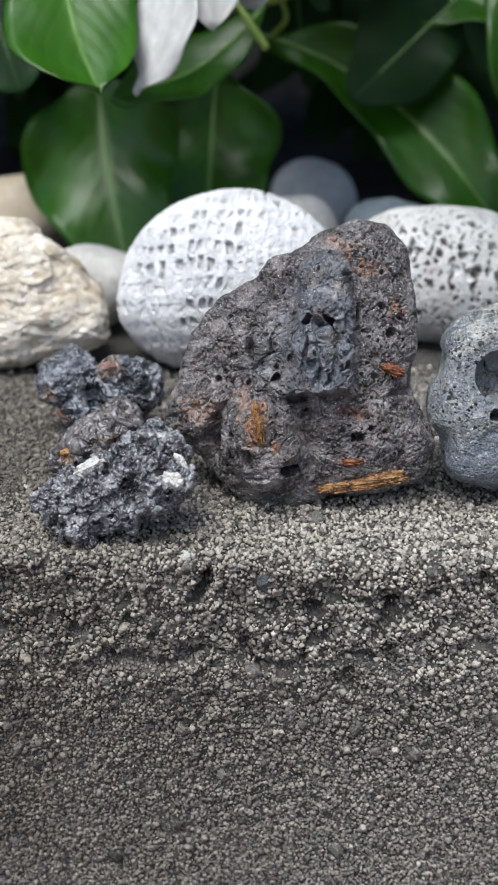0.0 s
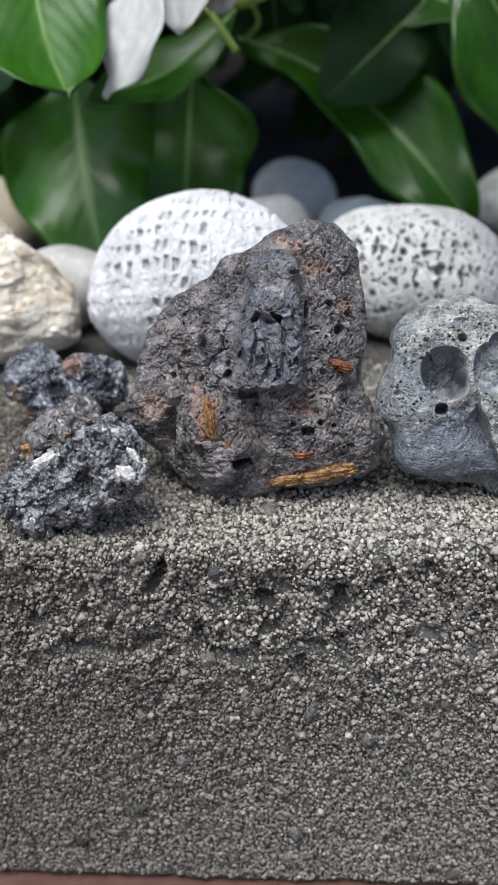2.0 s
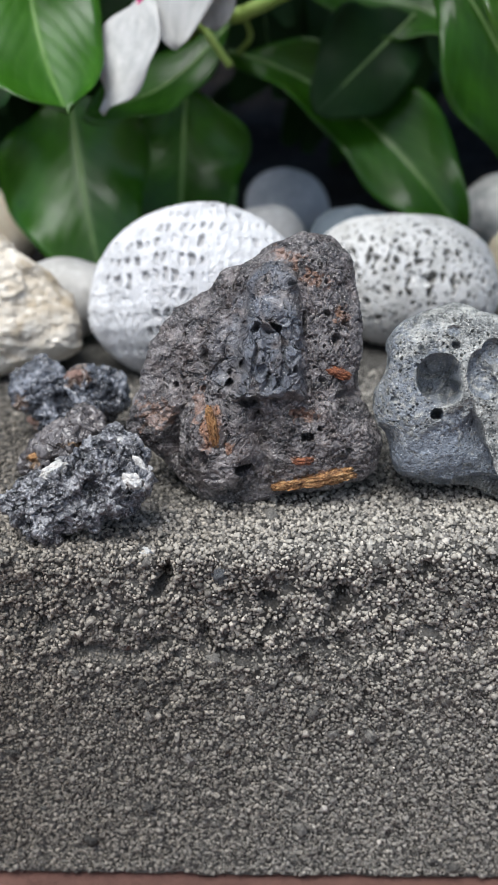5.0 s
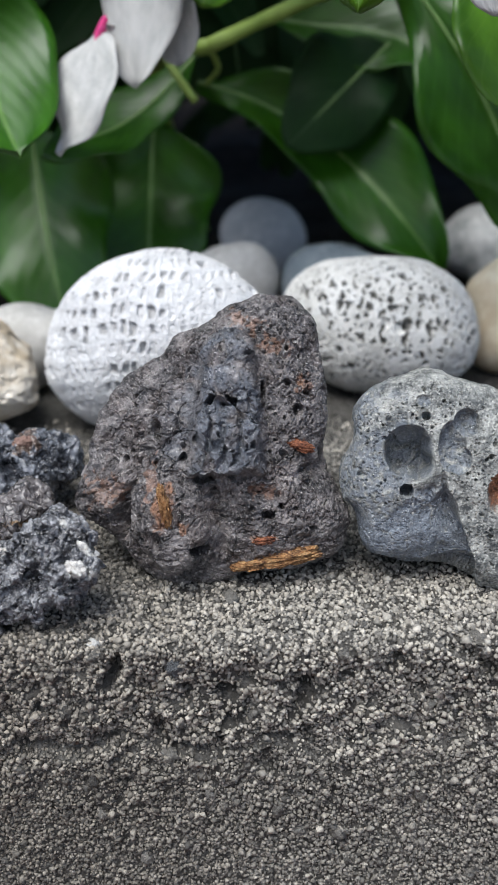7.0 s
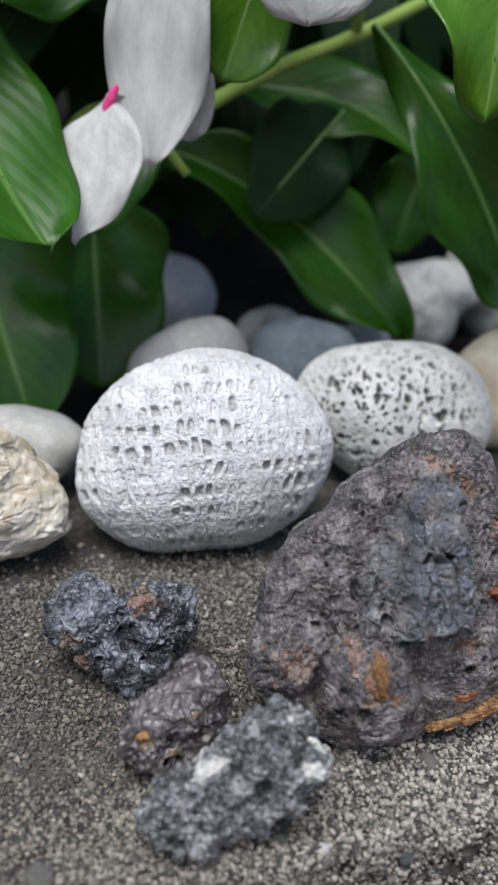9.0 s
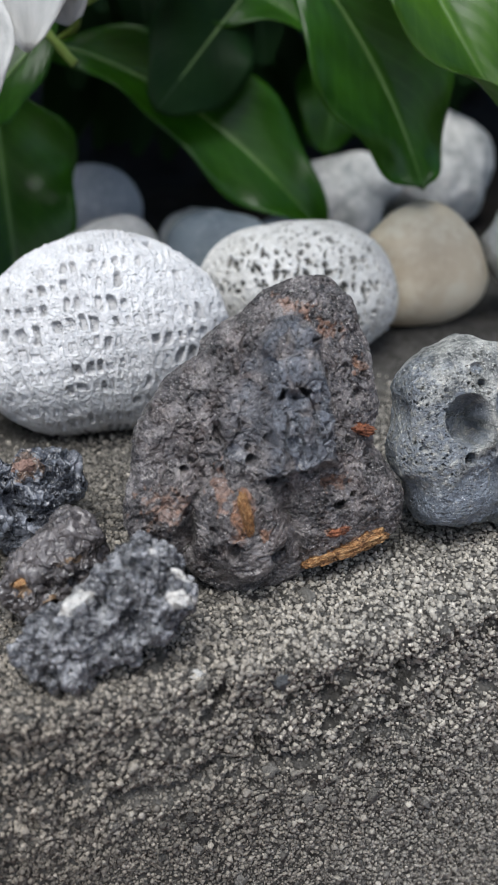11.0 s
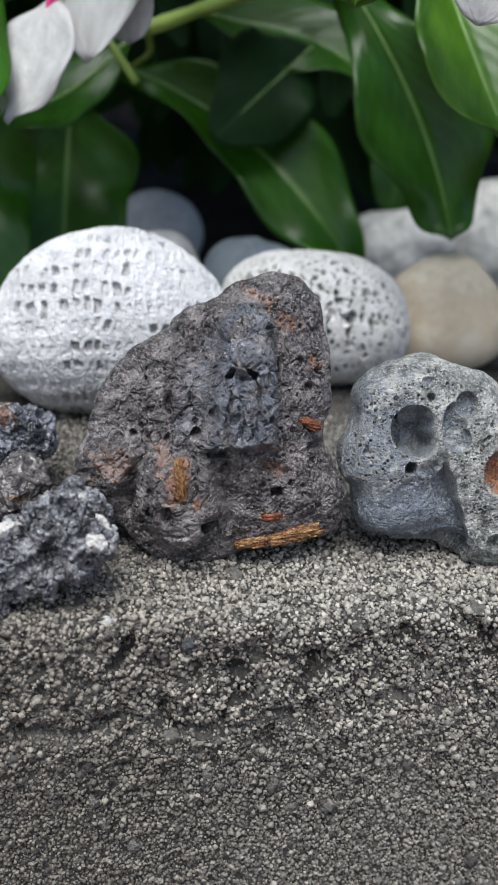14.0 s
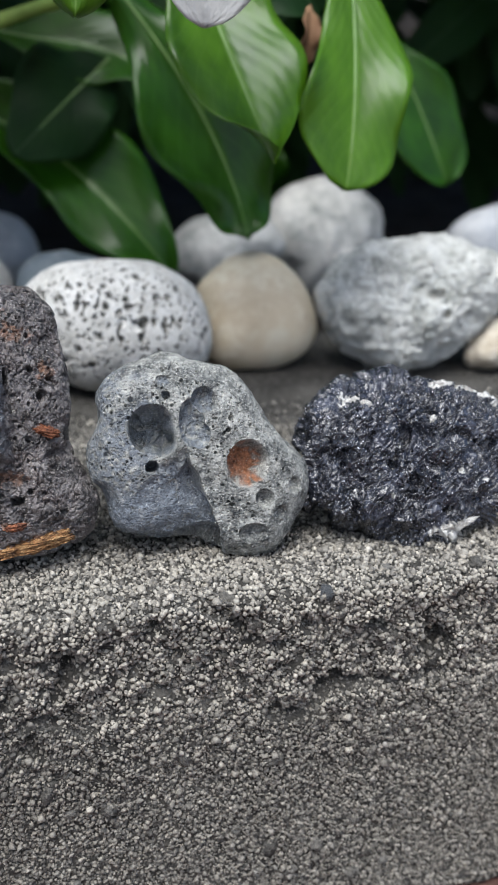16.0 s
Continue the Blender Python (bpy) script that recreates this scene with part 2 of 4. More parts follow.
def leaf_mat(name, dark, mid, rib, gloss=0.32, spec=0.4):
    """Leaf blade: UV u runs from edge to edge, v from base to tip; a pale midrib and slanting side veins."""
    k = Mat(name, "UV")
    sep = k.t.nodes.new("ShaderNodeSeparateXYZ")
    k.link(k.co, sep.inputs[0])
    u, v = sep.outputs[0], sep.outputs[1]
    au = k.math('ABSOLUTE', k.math('SUBTRACT', u, 0.5))
    wob = k.math('MULTIPLY', k.noise(5, 2), 0.05)
    s = k.math('ADD', k.math('SUBTRACT', v, k.math('MULTIPLY', au, 0.75)), wob)
    fr = k.math('ABSOLUTE', k.math('SUBTRACT', k.math('FRACT', k.math('MULTIPLY', s, 11.0)), 0.5))
    vein = k.ramp(fr, (0.0, 1.0), (0.035, 0.6), (0.085, 0.0))
    mid_l = k.ramp(au, (0.0, 1.0), (0.012, 1.0), (0.028, 0.0))
    info = k.t.nodes.new("ShaderNodeObjectInfo").outputs["Random"]
    c = k.mix(k.ramp(k.noise(3.0, 4, 0.65), (0.35, 0.0), (0.65, 1.0)), dark, mid)
    c = k.mix(k.math('MULTIPLY', info, 0.35), c, mid)
    c = k.mix(k.math('MULTIPLY', vein, 0.13), c, rib)
    c = k.mix(k.math('MULTIPLY', mid_l, 0.6), c, rib)
    h = k.math('ADD', k.math('MULTIPLY', fr, 0.13), k.math('MULTIPLY', k.noise(3, 2), 0.55))
    k.bump(h, 0.0007, 0.8)
    k.b.inputs["Subsurface Weight"].default_value = 0.0
    k.b.inputs["Transmission Weight"].default_value = 0.0
    m = k.done(c, k.ramp(k.noise(3.0, 3), (0.3, gloss), (0.7, gloss + 0.12)), spec)
    tr = k.t.nodes.new("ShaderNodeBsdfTranslucent")
    k.link(k.mix(0.5, c, (0.10, 0.22, 0.02)), tr.inputs["Color"])
    mx = k.t.nodes.new("ShaderNodeMixShader")
    mx.inputs[0].default_value = 0.28
    k.link(k.b.outputs[0], mx.inputs[1])
    k.link(tr.outputs[0], mx.inputs[2])
    k.link(mx.outputs[0], k.t.nodes["Material Output"].inputs["Surface"])
    return m


M_LEAF = leaf_mat("leaf_green", (0.013, 0.058, 0.002), (0.038, 0.138, 0.005), (0.15, 0.29, 0.06), 0.27)
M_LEAFB = leaf_mat("leaf_bright", (0.040, 0.118, 0.003), (0.095, 0.23, 0.010), (0.22, 0.36, 0.08), 0.27)
# Darkened copy of the leaf green: the bush's inner shade is put into its colour.
M_LEAFD = leaf_mat("leaf_painted_shade", (0.006, 0.026, 0.006), (0.013, 0.046, 0.010), (0.05, 0.10, 0.04), 0.5, 0.2)
k = Mat("green_stem")
M_STEM = k.done(k.ramp(k.noise(120, 3), (0.3, (0.20, 0.30, 0.05)), (0.7, (0.32, 0.44, 0.10))), 0.5)
k = Mat("pale_rib")
M_RIB = k.done(k.ramp(k.noise(200, 3), (0.3, (0.12, 0.22, 0.06)), (0.7, (0.20, 0.33, 0.11))), 0.45)
k = Mat("white_petal", "UV")
c = k.mix(k.ramp(k.noise(6, 4), (0.35, 0.0), (0.7, 1.0)), (0.37, 0.375, 0.365), (0.50, 0.50, 0.485))
k.bump(k.noise(14, 3), 0.0005, 0.5)
M_PETAL = k.done(c, 0.55, 0.3)
k = Mat("pink_eye")
M_PINK = k.done(k.ramp(k.noise(900, 3), (0.3, (0.55, 0.02, 0.16)), (0.7, (0.80, 0.10, 0.32))), 0.55)
k = Mat("dry_leaf")
M_DRY = k.done(k.ramp(k.noise(160, 4), (0.3, (0.14, 0.07, 0.035)), (0.7, (0.36, 0.22, 0.12))), 0.8)


# ---- mesh helpers ----
def link_mesh(name, verts, faces, material, parent=None, label="", smoothed=True):
    me = bpy.data.meshes.new(name)
    me.from_pydata(verts, [], faces)
    me.materials.append(material)
    me.polygons.foreach_set("use_smooth", [smoothed] * len(me.polygons))
    me.update()
    ob = new(name, me)
    ob.parent = parent
    if label:
        tagged(ob, label)
    return ob


def give(ob, name, values):
    a = ob.data.attributes.new(name, 'FLOAT', 'POINT')
    a.data.foreach_set("value", np.asarray(values, dtype=np.float32))


BALLS = {}
SKIN = {}


def ball(sub):
    if sub not in BALLS:
        bm = bmesh.new()
        bmesh.ops.create_icosphere(bm, subdivisions=sub, radius=1.0)
        v = np.array([q.co[:] for q in bm.verts])
        f = np.array([[q.index for q in t.verts] for t in bm.faces])
        bm.free()
        BALLS[sub] = (v, f)
    return BALLS[sub]


def vertex_normals(v, f):
    n = np.cross(v[f[:, 1]] - v[f[:, 0]], v[f[:, 2]] - v[f[:, 0]])
    out = np.zeros_like(v)
    for k in range(3):
        np.add.at(out, f[:, k], n)
    return out / (np.linalg.norm(out, axis=1, keepdims=True) + 1e-20)


def ring(radii, ang):
    """Smooth closed curve of radii over the angle."""
    r = np.array(radii)
    n = len(r)
    x = (ang % (2 * math.pi)) / (2 * math.pi) * n
    i = np.floor(x).astype(int)
    f = x - i
    a, b, c, d = (r[(i + k) % n] for k in (-1, 0, 1, 2))
    return 0.5 * (2 * b + (c - a) * f + (2 * a - 5 * b + 4 * c - d) * f ** 2 + (3 * b - a - 3 * c + d) * f ** 3)


def stone(name, at, lean, turn, radii, front, back, material, sub=6, seed=1, square=0.8, lumps=(), shape=None, ground=0.0):
    """A stone of rounded outline (radii in mm, from its right side round over the top), front and back depth in mm,
    leaning back by `lean` degrees. lumps: (size mm, height mm, octaves). shape(u, v, w, q, nrm): inward mm, stains or
    painted pit shade, and pale, all by vertex."""
    d, f = ball(sub)
    # crowd the vertices towards the front, which shows the detail
    k = 1.7 if sub > 7 else 2.1
    flat = d[:, (0, 2)] / np.maximum(1 - d[:, 1], 1e-6)[:, None] / k
    m2 = (flat ** 2).sum(1)
    d = np.stack([2 * flat[:, 0] / (1 + m2), (m2 - 1) / (1 + m2), 2 * flat[:, 1] / (1 + m2)], 1)
    ang = np.arctan2(d[:, 2], d[:, 0])
    s = np.hypot(d[:, 0], d[:, 2])
    rr = ring(radii, ang) * s
    u, v = rr * np.cos(ang), rr * np.sin(ang)
    w = np.sign(-d[:, 1]) * np.abs(d[:, 1]) ** square
    w = np.where(w > 0, w * front, w * back)
    q = np.stack([u, -w, v], 1)
    n = vertex_normals(q, f)
    for k, (size, height, octaves) in enumerate(lumps):
        q = q + n * (fbm(q / size + 3.1 * seed, seed * 13 + k, octaves) * height)[:, None]
    stain_or_shade, pale = np.zeros(len(q)), np.zeros(len(q))
    if shape:
        n = vertex_normals(q, f)
        inward, stain_or_shade, pale = shape(u, v, w, q, n)
        inward = inward - np.median(inward)
        q = q - n * inward[:, None]
    m = pose(0, 0, 0, -lean, 0, turn).to_3x3()
    q = q @ np.array(m).T * 0.001
    z = q[:, 2] + at[2] - ground
    z = np.where(z < 0.0004, 0.0004 * np.exp(np.clip((z - 0.0004) / 0.0012, -6, 0)) - 0.0003, z)
    q[:, 2] = z
    ob = link_mesh(name, q.tolist(), f.tolist(), material)
    ob.location = (at[0], at[1], ground)
    SKIN[ob.name] = (u, v, w, q)
    give(ob, "stain_or_shade", np.clip(stain_or_shade, 0, 1))
    give(ob, "pale", np.clip(pale, 0, 1))
    return ob


def inclusion(host, name, cu, cv, length, width, height, degrees, material, label, seed, fibres=0.0):
    """A lump of another mineral set into the front of a stone, as a part of it."""
    u, v, w, q = SKIN[host.name]
    i = int(np.argmin((u - cu) ** 2 + (v - cv) ** 2 + 1e3 * (w < 0)))
    near = np.where(((u - cu) ** 2 + (v - cv) ** 2 < 1.2 ** 2) & (w > 0))[0]
    c = q[near].mean(0) if len(near) else q[i]
    d, f = ball(5)
    a = radians(degrees)
    r = 1 + 0.30 * fbm(d * 1.6, seed, 4) + 0.10 * fbm(d * 6, seed + 3, 2)
    x, y, z = d[:, 0] * length * r, d[:, 1] * height * r, d[:, 2] * width * r
    if fibres:
        y = y + fibres * np.sin(z * 16 + 3 * vnoise(d * np.array((2, 2, 5)), seed + 5)) * 0.5
    p = np.stack([x * math.cos(a) - z * math.sin(a), y, x * math.sin(a) + z * math.cos(a)], 1) * 0.001 + c
    p[:, 2] = np.maximum(p[:, 2], 0.0002)
    ob = link_mesh(name, p.tolist(), f.tolist(), material, host, label)
    return ob


def bowl(u, v, w, hollows):
    """Round hollows on the front: (u, v, radius u, radius v, depth) in mm."""
    out = np.zeros(len(u))
    for cu, cv, ru, rv, depth in hollows:
        t = ((u - cu) / ru) ** 2 + ((v - cv) / rv) ** 2
        cut = depth * np.sqrt(np.clip(1 - t, 0, 1)) ** 0.6
        cut = cut * (w > 0)
        rim = -0.12 * np.exp(-((np.sqrt(t) - 1.12) / 0.14) ** 2) * (w > 0)
        out = np.maximum(out, cut) + np.where(t >= 1, rim, 0)
    return out


def pores(q, size, share, depth, seed, grow=0.42):
    """Scattered round pores: inward mm and mask."""
    d, r = cells(q / size, seed)
    rad = grow * (0.45 + 0.55 * ((r * 7.13) % 1.0))
    t = np.clip(1 - (d / rad) ** 2, 0, 1) * (r < share)
    return depth * t ** 0.3, t


def patch(u, v, q, spots, seed, ragged=0.45):
    """Ragged spots (u, v, radius u, radius v, degrees) as a mask."""
    out = np.zeros(len(u))
    wob = 1 + ragged * fbm(q / 0.9, seed, 4)
    for cu, cv, ru, rv, deg in spots:
        a = radians(deg)
        x, y = (u - cu) * math.cos(a) + (v - cv) * math.sin(a), -(u - cu) * math.sin(a) + (v - cv) * math.cos(a)
        out = np.maximum(out, smooth(wob - np.sqrt((x / ru) ** 2 + (y / rv) ** 2), 0.0, 0.35))
    return out


# ---- the concrete kerb ----
XL, XR, DEEP, FOOT, ROUND = -0.13, 0.22, 0.112, -0.0598, 0.0022


def kerb_profile(s):
    """Point and outward normal of the kerb's section; s runs from the back of the top over the edge down to the foot."""
    flat = DEEP - ROUND
    arc = ROUND * math.pi / 2
    y, z, ny, nz = np.zeros(len(s)), np.zeros(len(s)), np.zeros(len(s)), np.zeros(len(s))
    a = np.clip((s - flat) / ROUND, 0, math.pi / 2)
    top, low = s < flat, s > flat + arc
    y = np.where(top, DEEP - s, ROUND - ROUND * np.sin(a))
    z = np.where(top, 0.0, -ROUND + ROUND * np.cos(a))
    z = np.where(low, -ROUND - (s - flat - arc), z)
    y = np.where(low, 0.0, y)
    return y, z, -np.sin(a), np.cos(a)


def kerb_relief(x, y, z, s):
    p = np.stack([x, y, z], 1)
    edge = np.exp(-((s - DEEP - 0.009) / 0.011) ** 2)
    r = 0.0003 * fbm(p / 0.012, 5, 3) + 0.00026 * (1 + 3.4 * edge) * fbm(p / 0.0034, 9, 3) + 0.00022 * fbm(p / 0.0011, 21, 2)
    holes = np.clip(fbm(p / 0.0046, 31, 2) - 0.32, 0, 1) * edge * -0.0085
    line = z + 0.0165 + 0.0045 * fbm(p / 0.016, 44, 3)
    crack = np.exp(-(line / 0.0008) ** 2) * smooth(vnoise(p / 0.02, 45), -0.35, 0.1) * -0.0022 - 0.0007 * smooth(line, 0, 0.0012)
    return r + holes + crack * smooth(-z, 0.002, 0.007)


SLEN = DEEP - ROUND + ROUND * math.pi / 2 + (-ROUND - FOOT)
nx, ns = 420, 230
gx, gs = np.meshgrid(np.linspace(XL, XR, nx), np.linspace(0, SLEN, ns))
gx, gs = gx.ravel(), gs.ravel()
py, pz, ny, nz = kerb_profile(gs)
h = kerb_relief(gx, py, pz, gs) - 0.0004
verts = np.stack([gx, py + ny * h, pz + nz * h], 1)
idx = np.arange(nx * ns).reshape(ns, nx)
quads = np.stack([idx[:-1, :-1].ravel(), idx[1:, :-1].ravel(), idx[1:, 1:].ravel(), idx[:-1, 1:].ravel()], 1).tolist()
base = len(verts)
extra = [(XL, DEEP, FOOT), (XR, DEEP, FOOT)]
quads += [(base, base + 1, int(idx[0, -1]), int(idx[0, 0]))]
quads += [tuple([base] + [int(i) for i in idx[:, 0]]), tuple([base + 1] + [int(i) for i in idx[::-1, -1]])]
kerb = link_mesh("kerb", verts.tolist() + extra, quads, M_PASTE)
tagged(kerb, "rough grey concrete kerb with exposed gravel and a worn edge", "kerb", kind="structure")


def on_kerb(x, s):
    x, s = np.asarray(x), np.asarray(s)
    y, z, a, b = kerb_profile(s)
    h = kerb_relief(x, y, z, s) - 0.0004
    return np.stack([x, y + a * h, z + b * h], 1), np.stack([0 * a, a, b], 1)


rng = np.random.default_rng(4)


CHIP = (np.array(((1, 0, 0), (-1, 0, 0), (0, 1, 0), (0, -1, 0), (0, 0, 1), (0, 0, -1)), float),
        np.array(((0, 2, 4), (2, 1, 4), (1, 3, 4), (3, 0, 4), (2, 0, 5), (1, 2, 5), (3, 1, 5), (0, 3, 5))))


def grains(name, count, lo, hi, x0, x1, s0, s1, form, parent, material, between=(-1.0, 1.0)):
    """Many small angular grains set into the kerb, as one mesh. between: how far from the edge, in metres along the section, with ragged limits."""
    bv, bf = form
    x, s = rng.uniform(x0, x1, count), rng.uniform(s0, s1, count)
    rag = 0.007 * fbm(np.stack([x / 0.02, s / 0.02, 0 * x], 1), 55, 3) + rng.normal(0, 0.0022, count)
    keep = (s - DEEP > between[0] + rag) & (s - DEEP < between[1] + rag)
    x, s = x[keep], s[keep]
    count = len(x)
    size = lo + (hi - lo) * rng.random(count) ** 1.9
    c, n = on_kerb(x, s)
    qr = np.linalg.qr(rng.normal(size=(count, 3, 3)))[0]
    sq = np.stack([rng.uniform(0.85, 1.3, count), rng.uniform(0.7, 1.2, count), rng.uniform(0.6, 1.0, count)], 1)
    jag = 1 + 0.14 * rng.normal(size=(count, len(bv)))
    v = bv[None] * jag[:, :, None] * sq[:, None] * size[:, None, None] * 0.55
    v = np.einsum('nij,nkj->nki', qr, v) + (c + n * (size * 0.2)[:, None])[:, None]
    f = bf[None] + (np.arange(count) * len(bv))[:, None, None]
    ob = link_mesh(name, v.reshape(-1, 3).tolist(), f.reshape(-1, 3).tolist(), material, parent)
    tagged(ob, "grey, tan and near-black sand and gravel grains", kind="stuff")
    return ob


# ---- ground and soil ----
gv = [(-40, -40, FOOT - 0.001), (40, -40, FOOT - 0.001), (40, 40, FOOT - 0.001), (-40, 40, FOOT - 0.001)]
ground = link_mesh("ground", gv, [(0, 1, 2, 3)], M_GROUND)
tagged(ground, "reddish brown paving at the foot of the kerb", "ground", kind="structure")
n1, n2 = 130, 90
sx, sy = np.meshgrid(np.linspace(-0.5, 0.6, n1), np.linspace(DEEP + 0.0005, 0.75, n2))
sx, sy = sx.ravel(), sy.ravel()
p = np.stack([sx, sy, 0 * sx], 1)
sz = -0.003 + 0.004 * fbm(p / 0.03, 3, 4) + 0.10 * smooth(sy, 0.27, 0.6)
idx = np.arange(n1 * n2).reshape(n2, n1)
quads = np.stack([idx[:-1, :-1].ravel(), idx[:-1, 1:].ravel(), idx[1:, 1:].ravel(), idx[1:, :-1].ravel()], 1).tolist()
soil = link_mesh("soil_bed", np.stack([sx, sy, sz], 1).tolist(), quads, M_SOIL)
tagged(soil, "dark damp garden soil behind the kerb", "soil", kind="structure")

# ---- stones on the kerb ----
ROW = "stones set out along the kerb"


def warped(q, size, reach, seed):
    """The place of each vertex, stirred by noise, for wrinkles that wander."""
    return q + reach * np.stack([vnoise(q / size + 5.7 * k, seed + k) for k in range(3)], 1)


def wrinkles(q, size, width, seed):
    """Thin wandering creases, 1 along each crease."""
    return np.exp(-(fbm(warped(q, size * 0.8, size * 0.35, seed) / size, seed + 5, 2) / width) ** 2)


def lava_shape(u, v, w, q, n):
    front = smooth(w, 0.5, 4.0)
    wob = 0.5 * vnoise(q / 3.2, 15) + 0.25 * vnoise(q / 1.3, 16)
    holes = bowl(u + 0.35 * wob, v - 0.3 * wob, w, [
        (-1.2, -13.3, 1.35, 1.25, 8.0), (-5.9, -11.6, 0.7, 1.15, 3.0), (7.5, -9.3, 0.85, 0.7, 3.0), (5.6, -8.4, 0.4, 0.4, 1.6), (0.9, 5.3, 0.7, 0.8, 2.6), (3.5, 5.4, 0.8, 0.9, 2.8),
        (-3.2, -2.0, 0.6, 0.55, 2.4), (-1.2, 0.6, 0.55, 0.7, 1.8), (11.4, 3.9, 0.65, 0.85, 2.2), (12.5, 6.2, 0.5, 0.5, 1.8), (7.1, 6.3, 0.45, 1.3, 1.8), (-6.8, 2.2, 0.8, 1.7, 2.4),
        (-4.3, 1.1, 0.7, 0.6, 1.4), (13.3, -11.4, 0.5, 0.4, 1.6), (1.3, -8.9, 1.1, 0.55, 1.2), (9.5, -1.5, 0.5, 0.4, 1.4), (-0.4, -4.6, 1.4, 0.6, 2.0), (-8.3, -12.0, 0.8, 0.6, 1.6),
        (-14.2, 0.2, 0.9, 0.6, 1.6), (-9.5, -1.2, 0.5, 0.5, 1.2), (5.2, 0.2, 0.4, 0.7, 1.4), (1.4, 0.2, 0.4, 0.6, 1.4), (3.2, -1.4, 0.4, 0.8, 1.2)])
    # a tall column with a domed head and a smooth brow; under the brow a slotted face set back
    left, right = -1.7 + 0.10 * (v - 5), 6.6 - 0.05 * (v - 5)
    col = smooth(u - left + wob, -0.8, 2.0) * smooth(right - u + 0.8 * wob, -0.6, 1.5) * smooth(14.0 - v - 0.2 * (u - 3.0) ** 2 + wob, -1, 2.2) * smooth(v + 4.4 + wob, 0, 1.6)
    face = smooth(u - 0.1 + 0.5 * wob, -0.3, 0.9) * smooth(5.5 - u + 0.5 * wob, -0.3, 0.9) * smooth(5.6 - v + 0.6 * wob, -0.2, 0.9) * smooth(v + 4.0, 0, 2.5)
    slits = face * smooth(np.sin(u * 3.7 + 1.2 * vnoise(q * np.array((1, 1, 0.35)) / 2, 5)), 0.0, 0.8)
    # the hollow flank left of the column, a boss under it with a cleft on its far side, a shelf at the lower right
    flank = np.exp(-((u + 4.0 - 0.22 * v + 0.6 * wob) / 2.2) ** 2) * smooth(v + 3.5, 0, 3) * smooth(12.5 - v, 0, 4)
    boss = smooth(1 - ((u + 4.6 + 0.5 * wob) / 5.4) ** 2 - ((v + 10.6) / 6.6) ** 2, 0, 0.7)
    cleft = np.exp(-((u + 11.0 - 0.18 * (v + 9) + wob) / 0.85) ** 2) * smooth(-2.0 - v, 0, 4)
    cleft2 = np.exp(-((u - 1.2 + 0.10 * (v + 9) + 0.8 * wob) / 0.7) ** 2) * smooth(-5.0 - v, 0, 2) * smooth(v + 15.5, 0, 2)
    crack = np.exp(-((v + 3.9 - 0.25 * (u - 12) + 0.8 * wob) / 0.45) ** 2) * smooth(u - 10.5, 0, 2)
    ledge = np.exp(-((v + 6.4 + 0.15 * (u - 7) + 0.5 * wob) / 0.5) ** 2) * smooth(u - 4.8, 0, 1) * smooth(10.2 - u, 0, 1)
    steps = 0.8 * np.abs(fbm(q / 4.2, 63, 3)) * smooth(-u - 5, 0, 3)
    form = -2.9 * col + 0.55 * face + 0.85 * slits + 2.3 * flank - 2.2 * boss + 2.6 * cleft + 1.3 * cleft2 + 1.2 * crack + 0.9 * ledge + steps
    form = form + 0.26 * np.clip(-u - 3, 0, 9) * smooth(v + 6, 0, 5)
    calm = 1 - 0.75 * np.clip(flank * smooth(v, 1, 4), 0, 1)
    calm = calm * (1 - 0.6 * np.exp(-((u - 2.4) / 3.0) ** 2 - ((v - 8) / 1.8) ** 2))
    a, _ = pores(warped(q, 1.5, 0.4, 131), 2.6, 0.6, 2.0, 3, 0.21)
    b, _ = pores(warped(q, 0.9, 0.25, 134), 1.2, 0.75, 1.2, 8, 0.28)
    c, _ = pores(q, 0.62, 0.65, 0.55, 14, 0.35)
    rough = 0.45 * wrinkles(q, 2.6, 0.07, 61) + 0.22 * wrinkles(q, 1.3, 0.10, 68) + 0.22 * np.abs(fbm(q / 1.6, 62, 3))
    st = patch(u, v, q, [(-5.2, -7.6, 1.0, 3.4, -8), (-3.0, -9.9, 0.8, 1.3, 20), (11.7, -0.6, 1.9, 0.8, -22), (8.5, -15.3, 5.4, 1.0, 11), (6.9, -12.4, 1.8, 0.7, 5)], 71, 0.4)
    st = np.maximum(0.75 * st, 0.45 * patch(u, v, q, [(5.0, 14.8, 2.2, 1.2, -20), (8.3, 11.9, 1.9, 0.9, -15), (12.2, 7.0, 1.0, 1.2, 0), (-13.6, -6.4, 2.6, 2.2, 0), (7.2, -6.2, 2.2, 0.8, 0), (-7.2, -4.6, 1.2, 2.2, 0)], 72, 0.9))
    st = np.maximum(st, 0.05 * smooth(fbm(q / 4.5, 73, 3), 0.0, 0.5) * (1 - col))
    blue = 0.9 * np.maximum(col, 0.8 * flank) * smooth(fbm(q / 2.5, 19, 3), -0.6, 0.2)
    return form * front + holes + (a + b + c + rough) * calm, st * smooth(w, -1, 1), blue


